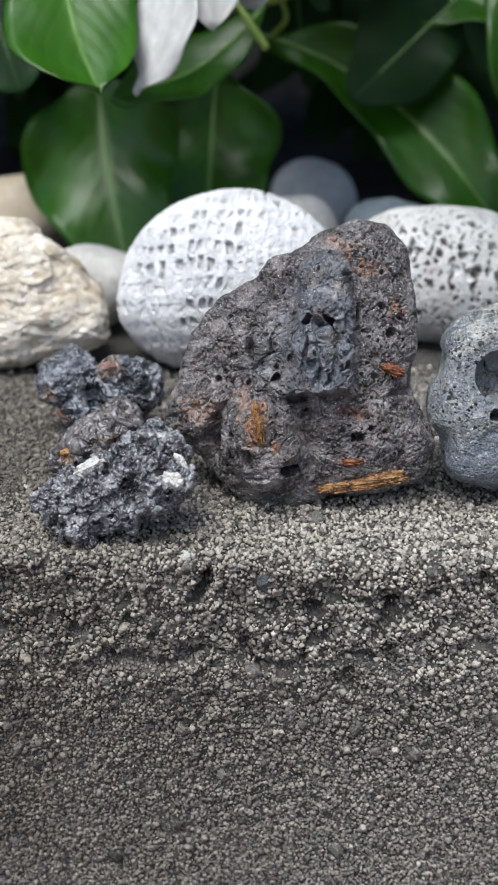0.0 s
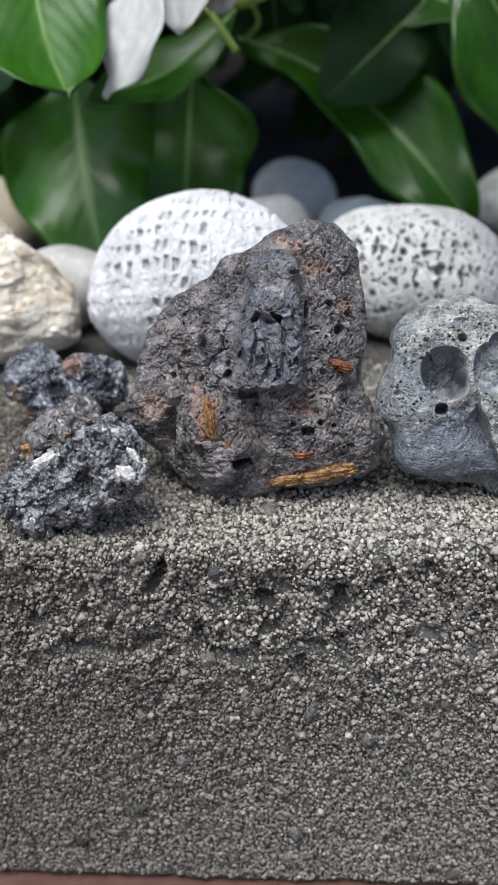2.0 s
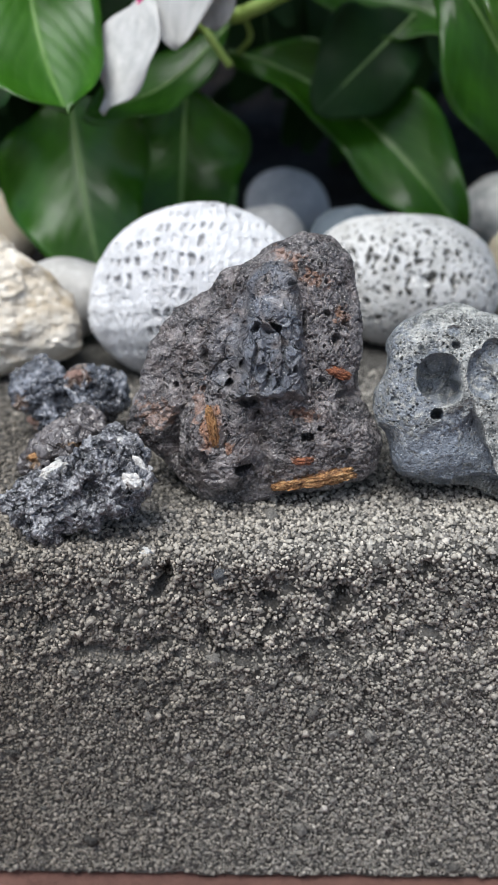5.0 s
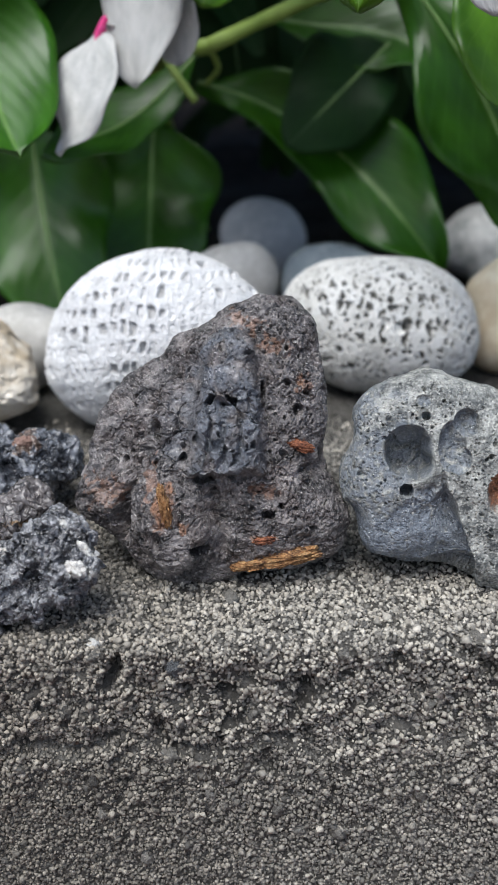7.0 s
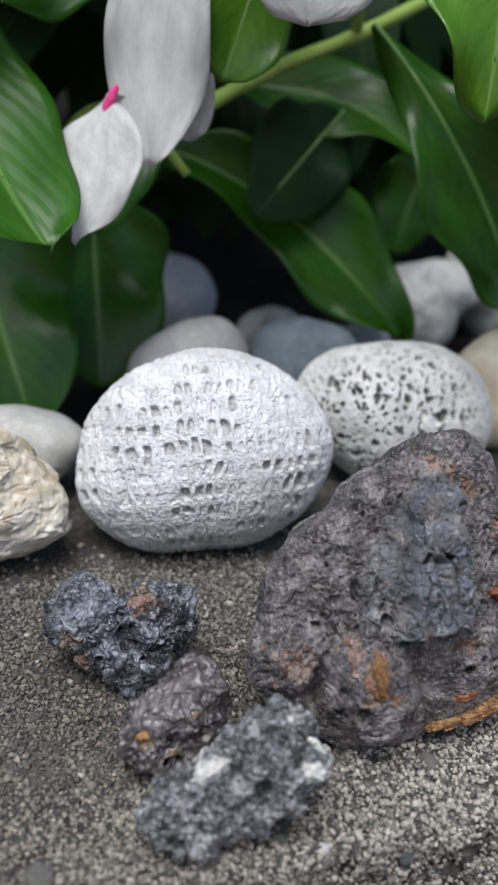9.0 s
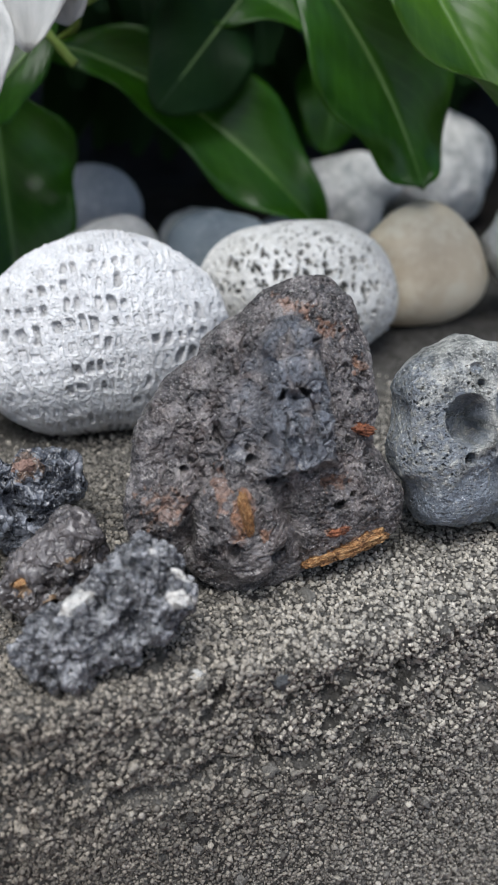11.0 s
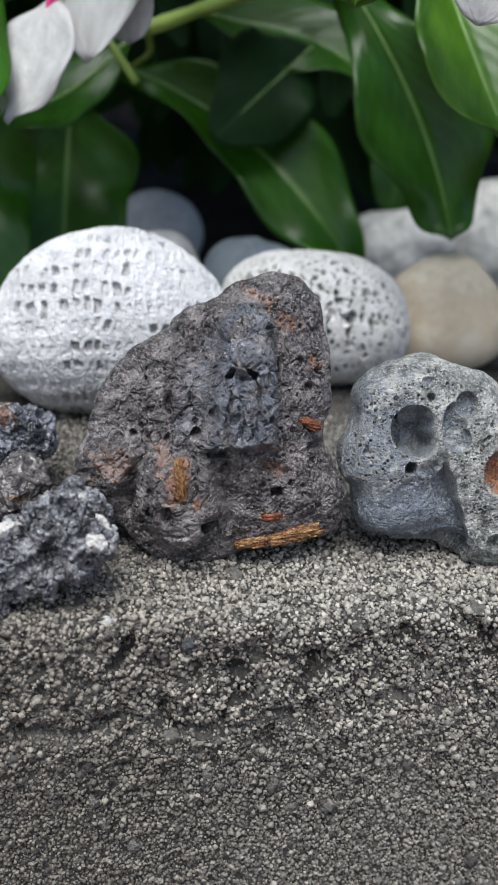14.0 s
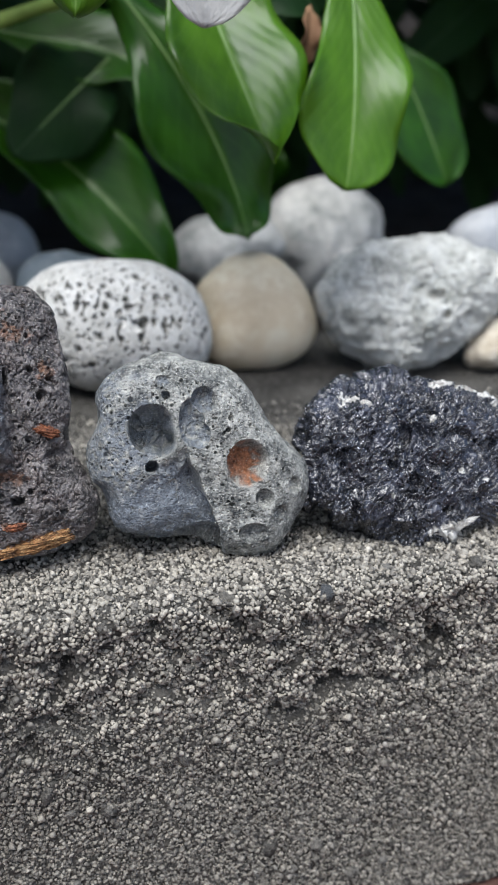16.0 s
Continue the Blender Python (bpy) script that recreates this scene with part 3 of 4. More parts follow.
lava = stone("lava_stone", (0.0138, 0.0211, 0.0175), 18, 0, (14.8, 15.5, 16.4, 17.4, 18.4, 20.3, 20.6, 19.1, 16.7, 15.0, 14.0, 13.1, 12.2, 12.5, 13.2, 13.5, 14.1, 14.9, 15.6, 16.2, 18.3, 19.6, 18.4, 18.1, 19.1, 19.8, 19.5, 19.0, 18.8, 19.1, 20.1, 21.4, 22.4, 20.7, 16.8, 14.8),
             7.5, 9.0, M_LAVA, 8, 2, 0.75, ((7, 0.5, 2), (3, 0.3, 2)), lava_shape)
inclusion(lava, "orange_inclusion", 9.6, -15.1, 4.4, 1.0, 1.1, 9, M_OCHRE, "fibrous orange ochre streak", 5, 0.5)
inclusion(lava, "rust_inclusion", 6.9, -12.4, 1.4, 0.5, 0.5, 8, M_RUSTY, "reddish rust streak", 25, 0.3)
inclusion(lava, "orange_inclusion", 5.4, -15.8, 2.7, 0.9, 1.0, 12, M_OCHRE, "fibrous orange ochre streak", 6, 0.3)
inclusion(lava, "orange_inclusion", -5.0, -7.6, 2.9, 0.75, 0.9, 98, M_OCHRE, "fibrous orange ochre streak", 7, 0.3)
inclusion(lava, "rust_inclusion", 11.7, -0.6, 1.8, 0.7, 0.8, -22, M_RUSTY, "reddish rust streak", 8, 0.2)
tagged(lava, "dark grey pitted lava stone with rusty orange streaks", "stone", ROW)


def skull_shape(u, v, w, q, n):
    wob = 0.3 * fbm(q / 3.0, 17, 2)
    hollow = bowl(u + 0.4 * wob, v + 0.4 * wob, w, [
        (-6.6, 3.6, 3.1, 3.3, 6.6), (-5.3, 1.9, 1.9, 1.9, 7.0), (-7.4, 5.4, 1.5, 0.75, 9.0), (-1.3, 4.2, 1.7, 3.2, 2.2), (-0.3, 2.4, 1.4, 1.7, 1.8), (0.6, 7.1, 1.7, 1.7, 1.9), (5.9, -1.8, 2.9, 3.2, 4.4),
        (-6.8, -1.3, 0.9, 0.9, 4.0), (-4.5, 7.9, 0.55, 0.55, 1.8), (-4.6, 9.8, 1.0, 0.8, 0.6), (4.0, 4.4, 0.42, 0.42, 1.4), (3.4, 2.8, 0.38, 0.38, 1.2), (8.0, -6.7, 1.3, 1.35, 1.4), (12.4, -5.4, 0.95, 1.2, 1.1),
        (6.4, -11.3, 2.0, 1.4, 1.9), (10.3, -8.8, 1.0, 0.9, 0.9), (3.6, -7.2, 0.35, 0.35, 1.0), (-12.6, 0.6, 0.5, 0.5, 1.0), (2.4, -4.4, 0.3, 0.3, 0.8), (-9.0, 7.6, 0.4, 0.4, 0.9)])
    # a smooth scooped facet below the hollows, bounded by a ridge that runs down from the larger one
    d = -2.2 - 0.36 * (v - 0.8) - u + wob
    upper = np.where(u > -7.5, -2.6 + 0.72 * (u + 7.5), -2.6 + 0.22 * (u + 7.5))
    edge = upper - v + 1.3 * fbm(q / 2.4, 18, 3)
    facet = smooth(edge, -0.5, 2.2) * smooth(d, 0, 0.5) * (w > 0)
    scoop = smooth(edge, -1.0, 5.0) * smooth(d, 0, 0.5) * (w > 0)
    ridge = np.exp(-(d / 0.7) ** 2) * smooth(-v, 0, 3) * (w > 0)
    inner = smooth(hollow, 0.25, 0.6)
    dents = 1.6 * smooth(-u - 10.5, 0, 5) + 0.9 * np.exp(-((u + 15.5) / 2.2) ** 2 - ((v - 5.5) / 2.2) ** 2) + 0.8 * np.exp(-((u + 13.5) / 2.5) ** 2 - ((v + 5.5) / 1.6) ** 2)
    a, ta = pores(q, 1.7, 0.35, 1.0, 23, 0.22)
    b, tb = pores(q, 0.85, 0.8, 0.8, 29, 0.30)
    c, tc = pores(q, 0.5, 0.6, 0.32, 31, 0.34)
    clean = 1 - np.maximum(inner, 0.92 * facet)
    rust = patch(u, v, q, [(5.7, -1.9, 3.1, 3.5, 0)], 33, 0.25) * inner
    # inside the hollows the dark blue paints in their shade; elsewhere it's the stone's tint
    blue = np.maximum(0.8 * inner * (u < 2), 0.8 * smooth(-u - 0.30 * v - 3.5 + 4.0 * fbm(q / 4, 38, 3), 0, 6)) * smooth(0.7 + fbm(q / 0.8, 37, 3), 0, 0.9)
    blue = np.maximum(blue, 0.95 * facet * smooth(1.0 + fbm(q / 1.0, 39, 3), 0.1, 0.8))
    return hollow + dents + 3.2 * scoop * np.exp(-d / 6.0) - 0.3 * ridge + (a + b + c) * clean + 0.10 * fbm(q / 0.9, 35, 3), rust * 0.95, blue


skull = stone("holed_stone", (0.0453, 0.0176, 0.0136), 18, 0, (12.8, 10.9, 10.1, 10.2, 10.8, 11.3, 11.6, 11.7, 12.2, 13.5, 14.2, 14.9, 15.6, 16.2, 15.9, 15.8, 16.2, 16.0, 15.3, 15.3, 14.9, 13.6, 12.6, 11.9, 12.3, 14.0, 15.8, 17.5, 17.5, 17.1, 16.6, 15.3),
              6.5, 8.0, M_SKULL, 8, 5, 0.6, ((10, 0.5, 2), (4, 0.25, 2)), skull_shape)
tagged(skull, "grey-green holed stone with round hollows, one rusty inside", "stone", ROW)


def black_shape(u, v, w, q, n):
    cut = bowl(u, v, w, [(0.2, 2.4, 2.6, 2.0, 3.0), (6.6, 1.7, 2.6, 1.1, 1.6), (-5.5, -1.5, 1.6, 0.7, 1.0), (-7.5, 2.2, 0.9, 0.8, 0.9), (11.5, 0.4, 1.4, 0.8, 1.2)])
    a, _ = pores(q, 2.0, 0.5, 1.1, 41, 0.24)
    b, _ = pores(q, 0.9, 0.65, 0.7, 42, 0.30)
    slant = np.stack([q[:, 0] * 0.7 + q[:, 2] * 0.7, q[:, 1], (q[:, 2] - q[:, 0]) * 1.6], 1)
    warp = np.stack([fbm(q / 2.6 + 7 * k, 49 + k, 2) for k in range(3)], 1)
    ridge = 2.4 * np.abs(fbm(q / 9.0, 43, 3, 0.5)) + 1.7 * cells((slant + 2.0 * warp) / 5.5, 48)[1] + 0.3 * np.abs(fbm(slant / 2.6, 44, 2)) + 0.05 * fbm(q / 1.1, 46, 2) + 0.5 * wrinkles(slant, 2.0, 0.15, 140)
    pale = patch(u, v, q, [(-8.4, 9.6, 1.4, 0.9, 20), (12.2, 7.8, 3.6, 0.7, -40), (7.6, 10.8, 3.2, 0.8, -18), (4.3, -10.6, 3.2, 0.8, 10), (-9.5, -8.3, 1.2, 0.5, 0), (3.2, 4.6, 0.35, 0.6, -30), (-7.0, 7.4, 0.9, 0.6, -30), (-9.6, 8.4, 0.8, 0.5, 40), (-3.0, 1.0, 0.3, 0.8, 20), (-5.0, -6.0, 0.5, 0.4, 0), (5.5, -3.6, 0.4, 0.4, 0), (9.0, -5.0, 0.5, 0.3, 30)], 47, 0.6)
    return cut + a + b + ridge, 0 * u, pale


black = stone("black_slag_stone", (0.0768, 0.0175, 0.0091), 40, 0, (17.4, 17.0, 15.6, 14.5, 14.0, 13.2, 13.1, 13.9, 15.1, 15.4, 15.3, 15.9, 16.4, 16.5, 13.2, 10.8, 11.1, 12.0, 11.9, 11.8, 12.3, 13.5, 14.7, 16.0),
              6.5, 9.0, M_BLACK, 8, 7, 0.8, ((9, 1.5, 2), (3.6, 0.3, 2)), black_shape)
for cu, cv, ln, wd, deg in ((-8.0, 9.0, 1.2, 0.7, 25), (-6.4, 7.2, 0.9, 0.6, -35), (11.6, 8.4, 2.4, 0.5, -40), (7.8, 10.6, 1.8, 0.45, -18), (5.0, -10.0, 2.4, 0.6, 12), (3.2, 4.6, 0.4, 0.7, -30)):
    inclusion(black, "white_crust", cu, cv, ln, wd, 0.45, deg, M_CHALK, "chalky white crust", int(cu * 3) + 60)
tagged(black, "glossy black vesicular slag stone with pale crusts", "stone", ROW)


def slag_shape(seed, stains=(), pales=(), holes=(), grit=0.08, crease=0.5, frothy=0.4):
    def shape(u, v, w, q, n):
        a, _ = pores(q, 2.1, 0.4, 1.3, seed, 0.27)
        b, _ = pores(q, 0.9, frothy, 0.7, seed + 1, 0.33)
        ridge = 1.2 * np.abs(fbm(q / 4.4, seed + 2, 3)) + grit * fbm(q / 0.8, seed + 3, 2) + crease * wrinkles(q, 1.8, 0.16, seed + 20)
        cut = bowl(u + 0.3 * vnoise(q / 2, seed + 9), v, w, holes)
        return cut + a + b + ridge, patch(u, v, q, stains, seed + 4, 0.6), patch(u, v, q, pales, seed + 5, 0.4)
    return shape


slag_b = stone("blue_black_slag_lump", (-0.0165, 0.0339, 0.0058), 30, -10, (9.0, 9.9, 10.0, 9.2, 7.4, 6.0, 5.6, 6.4, 8.3, 9.2, 9.8, 9.6, 8.6, 6.4, 5.9, 5.8, 5.5, 5.5, 6.4, 7.7, 8.0, 7.6, 7.2, 7.2), 5.0, 5.0, M_SLAGB, 7, 11, 0.8,
               ((5, 0.9, 2), (2, 0.3, 2)), slag_shape(81, [(2.9, 4.4, 2.2, 1.6, 0), (-5.5, -3.4, 1.8, 1.3, 0), (-6, 0, 1.6, 1.6, 0)], [], [(1.0, 0.2, 1.7, 1.9, 3.6), (3.4, -1.2, 2.0, 0.7, 2.4), (0.4, 6.2, 1.2, 2.0, 2.0), (-4.6, -5.2, 1.2, 0.9, 1.6), (-2.6, -2.6, 0.6, 0.5, 1.2)], 0.1, 0.6))
inclusion(slag_b, "rust_inclusion", 2.8, 4.2, 1.6, 1.0, 0.7, 10, M_REDDISH, "rusty brown crust", 15)
inclusion(slag_b, "rust_inclusion", -5.4, -3.2, 1.2, 0.8, 0.6, -10, M_REDDISH, "rusty brown crust", 16)
tagged(slag_b, "blue-black slag lump with rusty brown spots and a notch", "stone", ROW)
slag_n = stone("brown_slag_lump", (-0.0124, 0.0172, 0.0064), 30, -10, (5.9, 5.6, 5.7, 6.2, 6.5, 6.6, 5.8, 5.0, 4.4, 4.2, 4.4, 4.8, 5.8, 6.8, 7.4, 7.4, 7.4, 7.6, 7.0, 6.0, 5.2, 4.8, 5.2, 5.8), 4.0, 4.0, M_SLAGN, 7, 12, 0.8,
               ((4, 0.6, 3), (1.6, 0.25, 2)), slag_shape(91, [(-4.2, -2.0, 1.1, 1.0, 0), (-1, -4.2, 1, 1, 0), (1.5, 0.5, 1.6, 0.5, 10)], [], [(-0.7, -4.8, 1.2, 0.9, 2.6), (2.4, -1.8, 1.2, 1.0, 1.0)], 0.04, 0.22, 0.18))
inclusion(slag_n, "tan_inclusion", -4.0, -1.6, 0.8, 0.6, 0.5, 20, M_OCHRE, "tan mineral spot", 17)
tagged(slag_n, "brownish black slag lump with a tan spot", "stone", ROW)
slag_f = stone("speckled_slag_lump", (-0.0104, 0.0058, 0.0070), 30, -10, (10.4, 11.0, 11.2, 10.4, 7.4, 5.0, 3.3, 2.9, 2.7, 2.8, 3.0, 3.6, 5.2, 8.6, 9.4, 8.9, 8.2, 8.0, 7.4, 6.6, 6.3, 6.6, 8.2, 9.6), 3.0, 4.0, M_SLAGF, 7, 14, 0.8,
               ((4, 0.8, 3), (1.5, 0.6, 3)), slag_shape(97, [], [(-1.5, 1.5, 2.0, 0.8, 30), (9.4, 0.8, 1.3, 0.9, 0), (10.0, 3.2, 0.5, 1.1, 30), (7.0, 6.3, 0.5, 0.7, 0)], [(9.6, -2.0, 1.4, 1.1, 3.0), (4.0, -0.6, 1.2, 1.0, 1.8), (1.4, 2.0, 0.7, 0.7, 1.2), (-4.5, -5.6, 1.2, 0.8, 2.0), (1.0, -5.4, 1.0, 0.8, 1.6)], 0.3, 0.7, 0.7))
inclusion(slag_f, "white_inclusion", -1.5, 1.5, 1.9, 0.75, 0.7, 28, M_CHALK, "chalky white crystal lump", 9)
inclusion(slag_f, "white_inclusion", 9.2, 1.0, 1.3, 0.95, 0.7, -25, M_CHALK, "chalky white crystal lump", 10)
inclusion(slag_f, "white_inclusion", 9.9, 3.4, 0.5, 1.1, 0.5, 30, M_CHALK, "chalky white crystal lump", 13)
tagged(slag_f, "black and white speckled slag lump on the kerb's edge", "stone", ROW)


def coral_shape(u, v, w, q, n):
    # ladders of upright rectangular cells that follow meridians, with a worn net of ribs between them
    lon, lat = np.arctan2(u, 13 + 0.5 * w) * 17, np.arcsin(np.clip(v / 19, -1, 1)) * 17
    lon, lat = lon + 0.4 * fbm(q / 4, 51, 2) + 0.08 * lat, lat + 0.4 * fbm(q / 4, 52, 2) - 0.10 * lon
    a = lon / 1.45 + 0.16 * vnoise(q / 2.2, 55)
    ia = np.floor(a).astype(np.int64)
    b = lat / 2.9 + 0.35 * lattice(ia // 3, 0 * ia, 0 * ia, 96) + 0.10 * vnoise(q / 2.6, 56)
    ib = np.floor(b).astype(np.int64)
    r1, r2 = lattice(ia, ib, 0 * ia, 91), lattice(ia, ib, 0 * ia, 92)
    fa, fb = np.abs(a - ia - 0.44 - 0.12 * lattice(ia, ib, 0 * ia, 97)), np.abs(b - ib - 0.42 - 0.16 * lattice(ia, ib, 0 * ia, 98))
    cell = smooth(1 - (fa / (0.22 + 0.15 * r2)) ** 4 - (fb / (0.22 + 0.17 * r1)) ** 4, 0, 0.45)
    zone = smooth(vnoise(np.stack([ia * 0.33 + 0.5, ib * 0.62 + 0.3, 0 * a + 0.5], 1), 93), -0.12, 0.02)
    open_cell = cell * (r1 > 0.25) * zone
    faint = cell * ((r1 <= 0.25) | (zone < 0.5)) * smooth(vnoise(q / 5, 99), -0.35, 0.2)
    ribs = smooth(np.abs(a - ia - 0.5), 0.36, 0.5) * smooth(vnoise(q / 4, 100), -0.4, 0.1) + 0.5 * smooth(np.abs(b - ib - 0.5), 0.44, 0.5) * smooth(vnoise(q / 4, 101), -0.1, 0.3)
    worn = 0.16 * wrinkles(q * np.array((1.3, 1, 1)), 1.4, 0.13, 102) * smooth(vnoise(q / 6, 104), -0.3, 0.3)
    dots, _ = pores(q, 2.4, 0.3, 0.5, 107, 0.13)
    # open cells are greyed by a random amount, painting in some of their shade
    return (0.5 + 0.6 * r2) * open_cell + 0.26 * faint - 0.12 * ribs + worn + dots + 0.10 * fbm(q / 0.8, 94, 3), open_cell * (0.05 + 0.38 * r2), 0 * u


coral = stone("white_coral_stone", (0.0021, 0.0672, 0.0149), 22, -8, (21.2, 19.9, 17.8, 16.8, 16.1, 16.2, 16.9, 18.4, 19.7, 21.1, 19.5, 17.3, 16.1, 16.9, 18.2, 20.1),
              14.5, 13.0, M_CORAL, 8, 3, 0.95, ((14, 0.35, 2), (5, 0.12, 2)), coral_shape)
tagged(coral, "rounded white fossil coral stone with rows of small square pits", "stone", "pale stones behind the dark ones")


def coral2_shape(u, v, w, q, n):
    tall = warped(q, 3.0, 0.5, 130) * np.array((1, 1, 0.75))
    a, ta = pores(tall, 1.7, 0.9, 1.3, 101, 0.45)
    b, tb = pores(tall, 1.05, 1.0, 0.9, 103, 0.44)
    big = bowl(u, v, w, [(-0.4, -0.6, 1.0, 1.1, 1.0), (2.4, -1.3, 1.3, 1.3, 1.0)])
    # the pits are also coloured dark inside, which paints in their shade
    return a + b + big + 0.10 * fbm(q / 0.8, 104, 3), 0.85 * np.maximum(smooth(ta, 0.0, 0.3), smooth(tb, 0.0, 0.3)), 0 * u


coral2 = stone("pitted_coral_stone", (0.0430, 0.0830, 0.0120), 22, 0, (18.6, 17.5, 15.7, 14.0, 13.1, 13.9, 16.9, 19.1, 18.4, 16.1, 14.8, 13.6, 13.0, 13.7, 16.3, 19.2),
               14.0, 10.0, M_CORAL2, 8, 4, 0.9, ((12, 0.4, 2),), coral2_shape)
tagged(coral2, "cream white stone riddled with dark round pits", "stone", "pale stones behind the dark ones")


def beige_shape(u, v, w, q, n):
    facets = 1.6 * cells(warped(q, 5, 1.2, 117) / 8.5, 116)[1]
    ledge = facets + 0.5 * np.abs(fbm(q * np.array([0.5, 0.6, 1.3]) / 5.5, 111, 3)) + 0.12 * fbm(q / 1.4, 112, 3) + 0.3 * wrinkles(q * np.array((0.5, 0.6, 1.3)), 3.0, 0.08, 118)
    a, _ = pores(q, 2.6, 0.35, 0.5, 113)
    return ledge + a, smooth(fbm(q / 5, 114, 3), 0.15, 0.7) * 0.6, 0 * u


beige = stone("beige_limestone", (-0.0379, 0.0668, 0.0126), 22, 0, (16.8, 13.7, 12.4, 12.6, 13.0, 14.4, 16.3, 17.7, 18.2, 19.0, 17.3, 14.7, 13.2, 13.3, 15.0, 18.7),
              10.0, 10.0, M_BEIGE, 7, 6, 0.7, ((9, 1.0, 2), (4, 0.25, 2)), beige_shape)
tagged(beige, "rough beige limestone with broken ledges", "stone", "pale stones behind the dark ones")


def mottle_shape(u, v, w, q, n):
    cut = bowl(u, v, w, [(0.5, 0.8, 2.4, 1.2, 1.2), (2.2, -3.4, 1.4, 1.0, 1.4), (-2, 2.5, 1.6, 1.0, 0.7)])
    # the hollows are tinted brown where they are cut deepest
    return cut + pores(q, 2.4, 0.3, 0.7, 125, 0.3)[0] + 0.6 * np.abs(fbm(q / 3.6, 121, 3)) + 0.12 * fbm(q / 0.9, 122, 3) + 0.45 * wrinkles(q, 2.6, 0.12, 123), smooth(cut, 0.5, 1.3) * 0.5, 0 * u


mottle = stone("mottled_stone", (0.1073, 0.0851, 0.0132), 22, 0, (20.8, 22.2, 18.2, 15.8, 14.6, 15.5, 17.9, 20.2, 20.8, 18.1, 16.7, 15.5, 14.1, 13.5, 13.7, 16.2),
               12.0, 10.0, M_MOTTLE, 7, 8, 0.85, ((9, 1.3, 3), (4, 0.5, 3)), mottle_shape)
tagged(mottle, "grey and white mottled stone with a rough hollow", "stone", "pale stones behind the dark ones")


def pebble(name, at, radii, front, back, material, label, seed, lumps=((16, 0.4, 2),), ground=0.0, sub=5):
    ob = stone(name, at, 22, 0, radii, front, back, material, sub, seed, 0.95, lumps, None, ground)
    return tagged(ob, label, "pebble", "pebbles behind the row")


pebble("tan_pebble", (0.0744, 0.0917, 0.0114), (12.4, 11.6, 11.3, 11.8, 12.6, 12.9, 13.0, 13.8, 12.9, 14.0, 14.8, 12.9, 12.3, 12.6, 13.9, 13.9), 10, 9, M_TAN, "smooth tan pebble with a rounded top", 21, sub=6)
pebble("large_grey_stone", (0.1133, 0.165, 0.0118), (18.7, 19.7, 19.2, 17.9, 17.5, 17.4, 17.7, 17.9, 18.0, 16.3, 15.4, 17.8, 16.4, 16.1, 17.9, 17.4), 14, 14, M_GREY, "large speckled grey stone under the leaves", 22, ((9, 0.7, 3),), -0.004)
pebble("light_grey_stone", (0.0815, 0.152, 0.0118), (17, 15.5, 13, 11, 9.8, 10.2, 12, 13.5, 15.5, 15, 13, 14, 15, 14, 13, 12), 9, 9, M_GREY, "light grey stone under the leaves", 23, ((9, 0.5, 3),), -0.003)
pebble("blue_grey_pebble", (0.036, 0.115, 0.0126), (12.3, 10.9, 8.9, 7.7, 7.9, 8.2, 9.9, 11.0, 11.6, 12, 12.5, 13.5, 14.5, 13.5, 12.5, 12), 9, 9, M_BLUE, "smooth oval blue-grey pebble", 24, ground=-0.002)
pebble("cream_pebble", (0.0106, 0.118, 0.0121), (13.8, 12.6, 10.8, 8.2, 7.2, 6.7, 7.2, 8.9, 11.7, 13.4, 13, 13.5, 14.5, 13.5, 13, 13.8), 9, 9, M_WHITE, "smooth cream white pebble", 25, ground=-0.002)
pebble("lilac_pebble", (0.0203, 0.177, 0.0074), (12.3, 12.0, 11.6, 11.2, 11.3, 11.9, 12.6, 12.8, 12.2, 11.6, 11.2, 11.0, 11.0, 11.4, 11.9, 12.2), 9, 9, M_LILAC, "lilac grey pebble half hidden under leaves", 26, ground=-0.004)
pebble("white_pebble", (-0.0264, 0.085, 0.0100), (12.6, 10.4, 8.0, 7.0, 6.8, 7.2, 8.0, 10.0, 12.2, 11, 10, 10, 10.5, 10, 10, 11), 8, 8, M_WHITE, "smooth white pebble beside the coral", 27)
pebble("dark_grey_pebble", (0.1637, 0.150, 0.014), (17.4, 14.8, 12.8, 10.3, 9.8, 9.7, 11.2, 13.7, 16.7, 16, 16, 17, 18, 17, 16, 17), 10, 10, M_LILAC, "smooth grey pebble in the shade", 28, ground=-0.003)
pebble("flat_beige_stone", (0.1287, 0.0794, 0.0057), (12.2, 9.8, 8.4, 6.3, 5.8, 6.1, 5.9, 6.8, 9.4, 10.9, 7.8, 6.4, 6.1, 6.3, 7.8, 11.8), 7, 7, M_BEIGE, "small flat beige stone", 29, ((5, 0.5, 3),))
pebble("sandy_pebble", (-0.056, 0.140, 0.0120), (12.4, 12.1, 11.5, 9.2, 8.0, 8.0, 8.9, 10.5, 12.0, 12, 12, 13, 14, 13, 12, 12.3), 9, 9, M_TAN, "sandy tan pebble behind the limestone", 30, ground=-0.003)
pebble("small_grey_pebble", (0.056, 0.130, 0.0075), (8, 7, 6.2, 6, 6, 6, 6.4, 7, 8, 8, 8, 8, 8, 8, 8, 8), 6, 6, M_GREY, "small grey pebble between larger ones", 31, ground=-0.002)
pebble("brown_grey_pebble", (0.040, 0.150, 0.006), (9, 8, 7, 6, 6, 6, 7, 8, 9, 9, 9, 9, 9, 9, 9, 9), 7, 7, M_GREY, "brownish grey pebble on the soil", 32, ground=-0.004)

# ---- the flowering shrub ----
shrub = new("periwinkle_shrub")
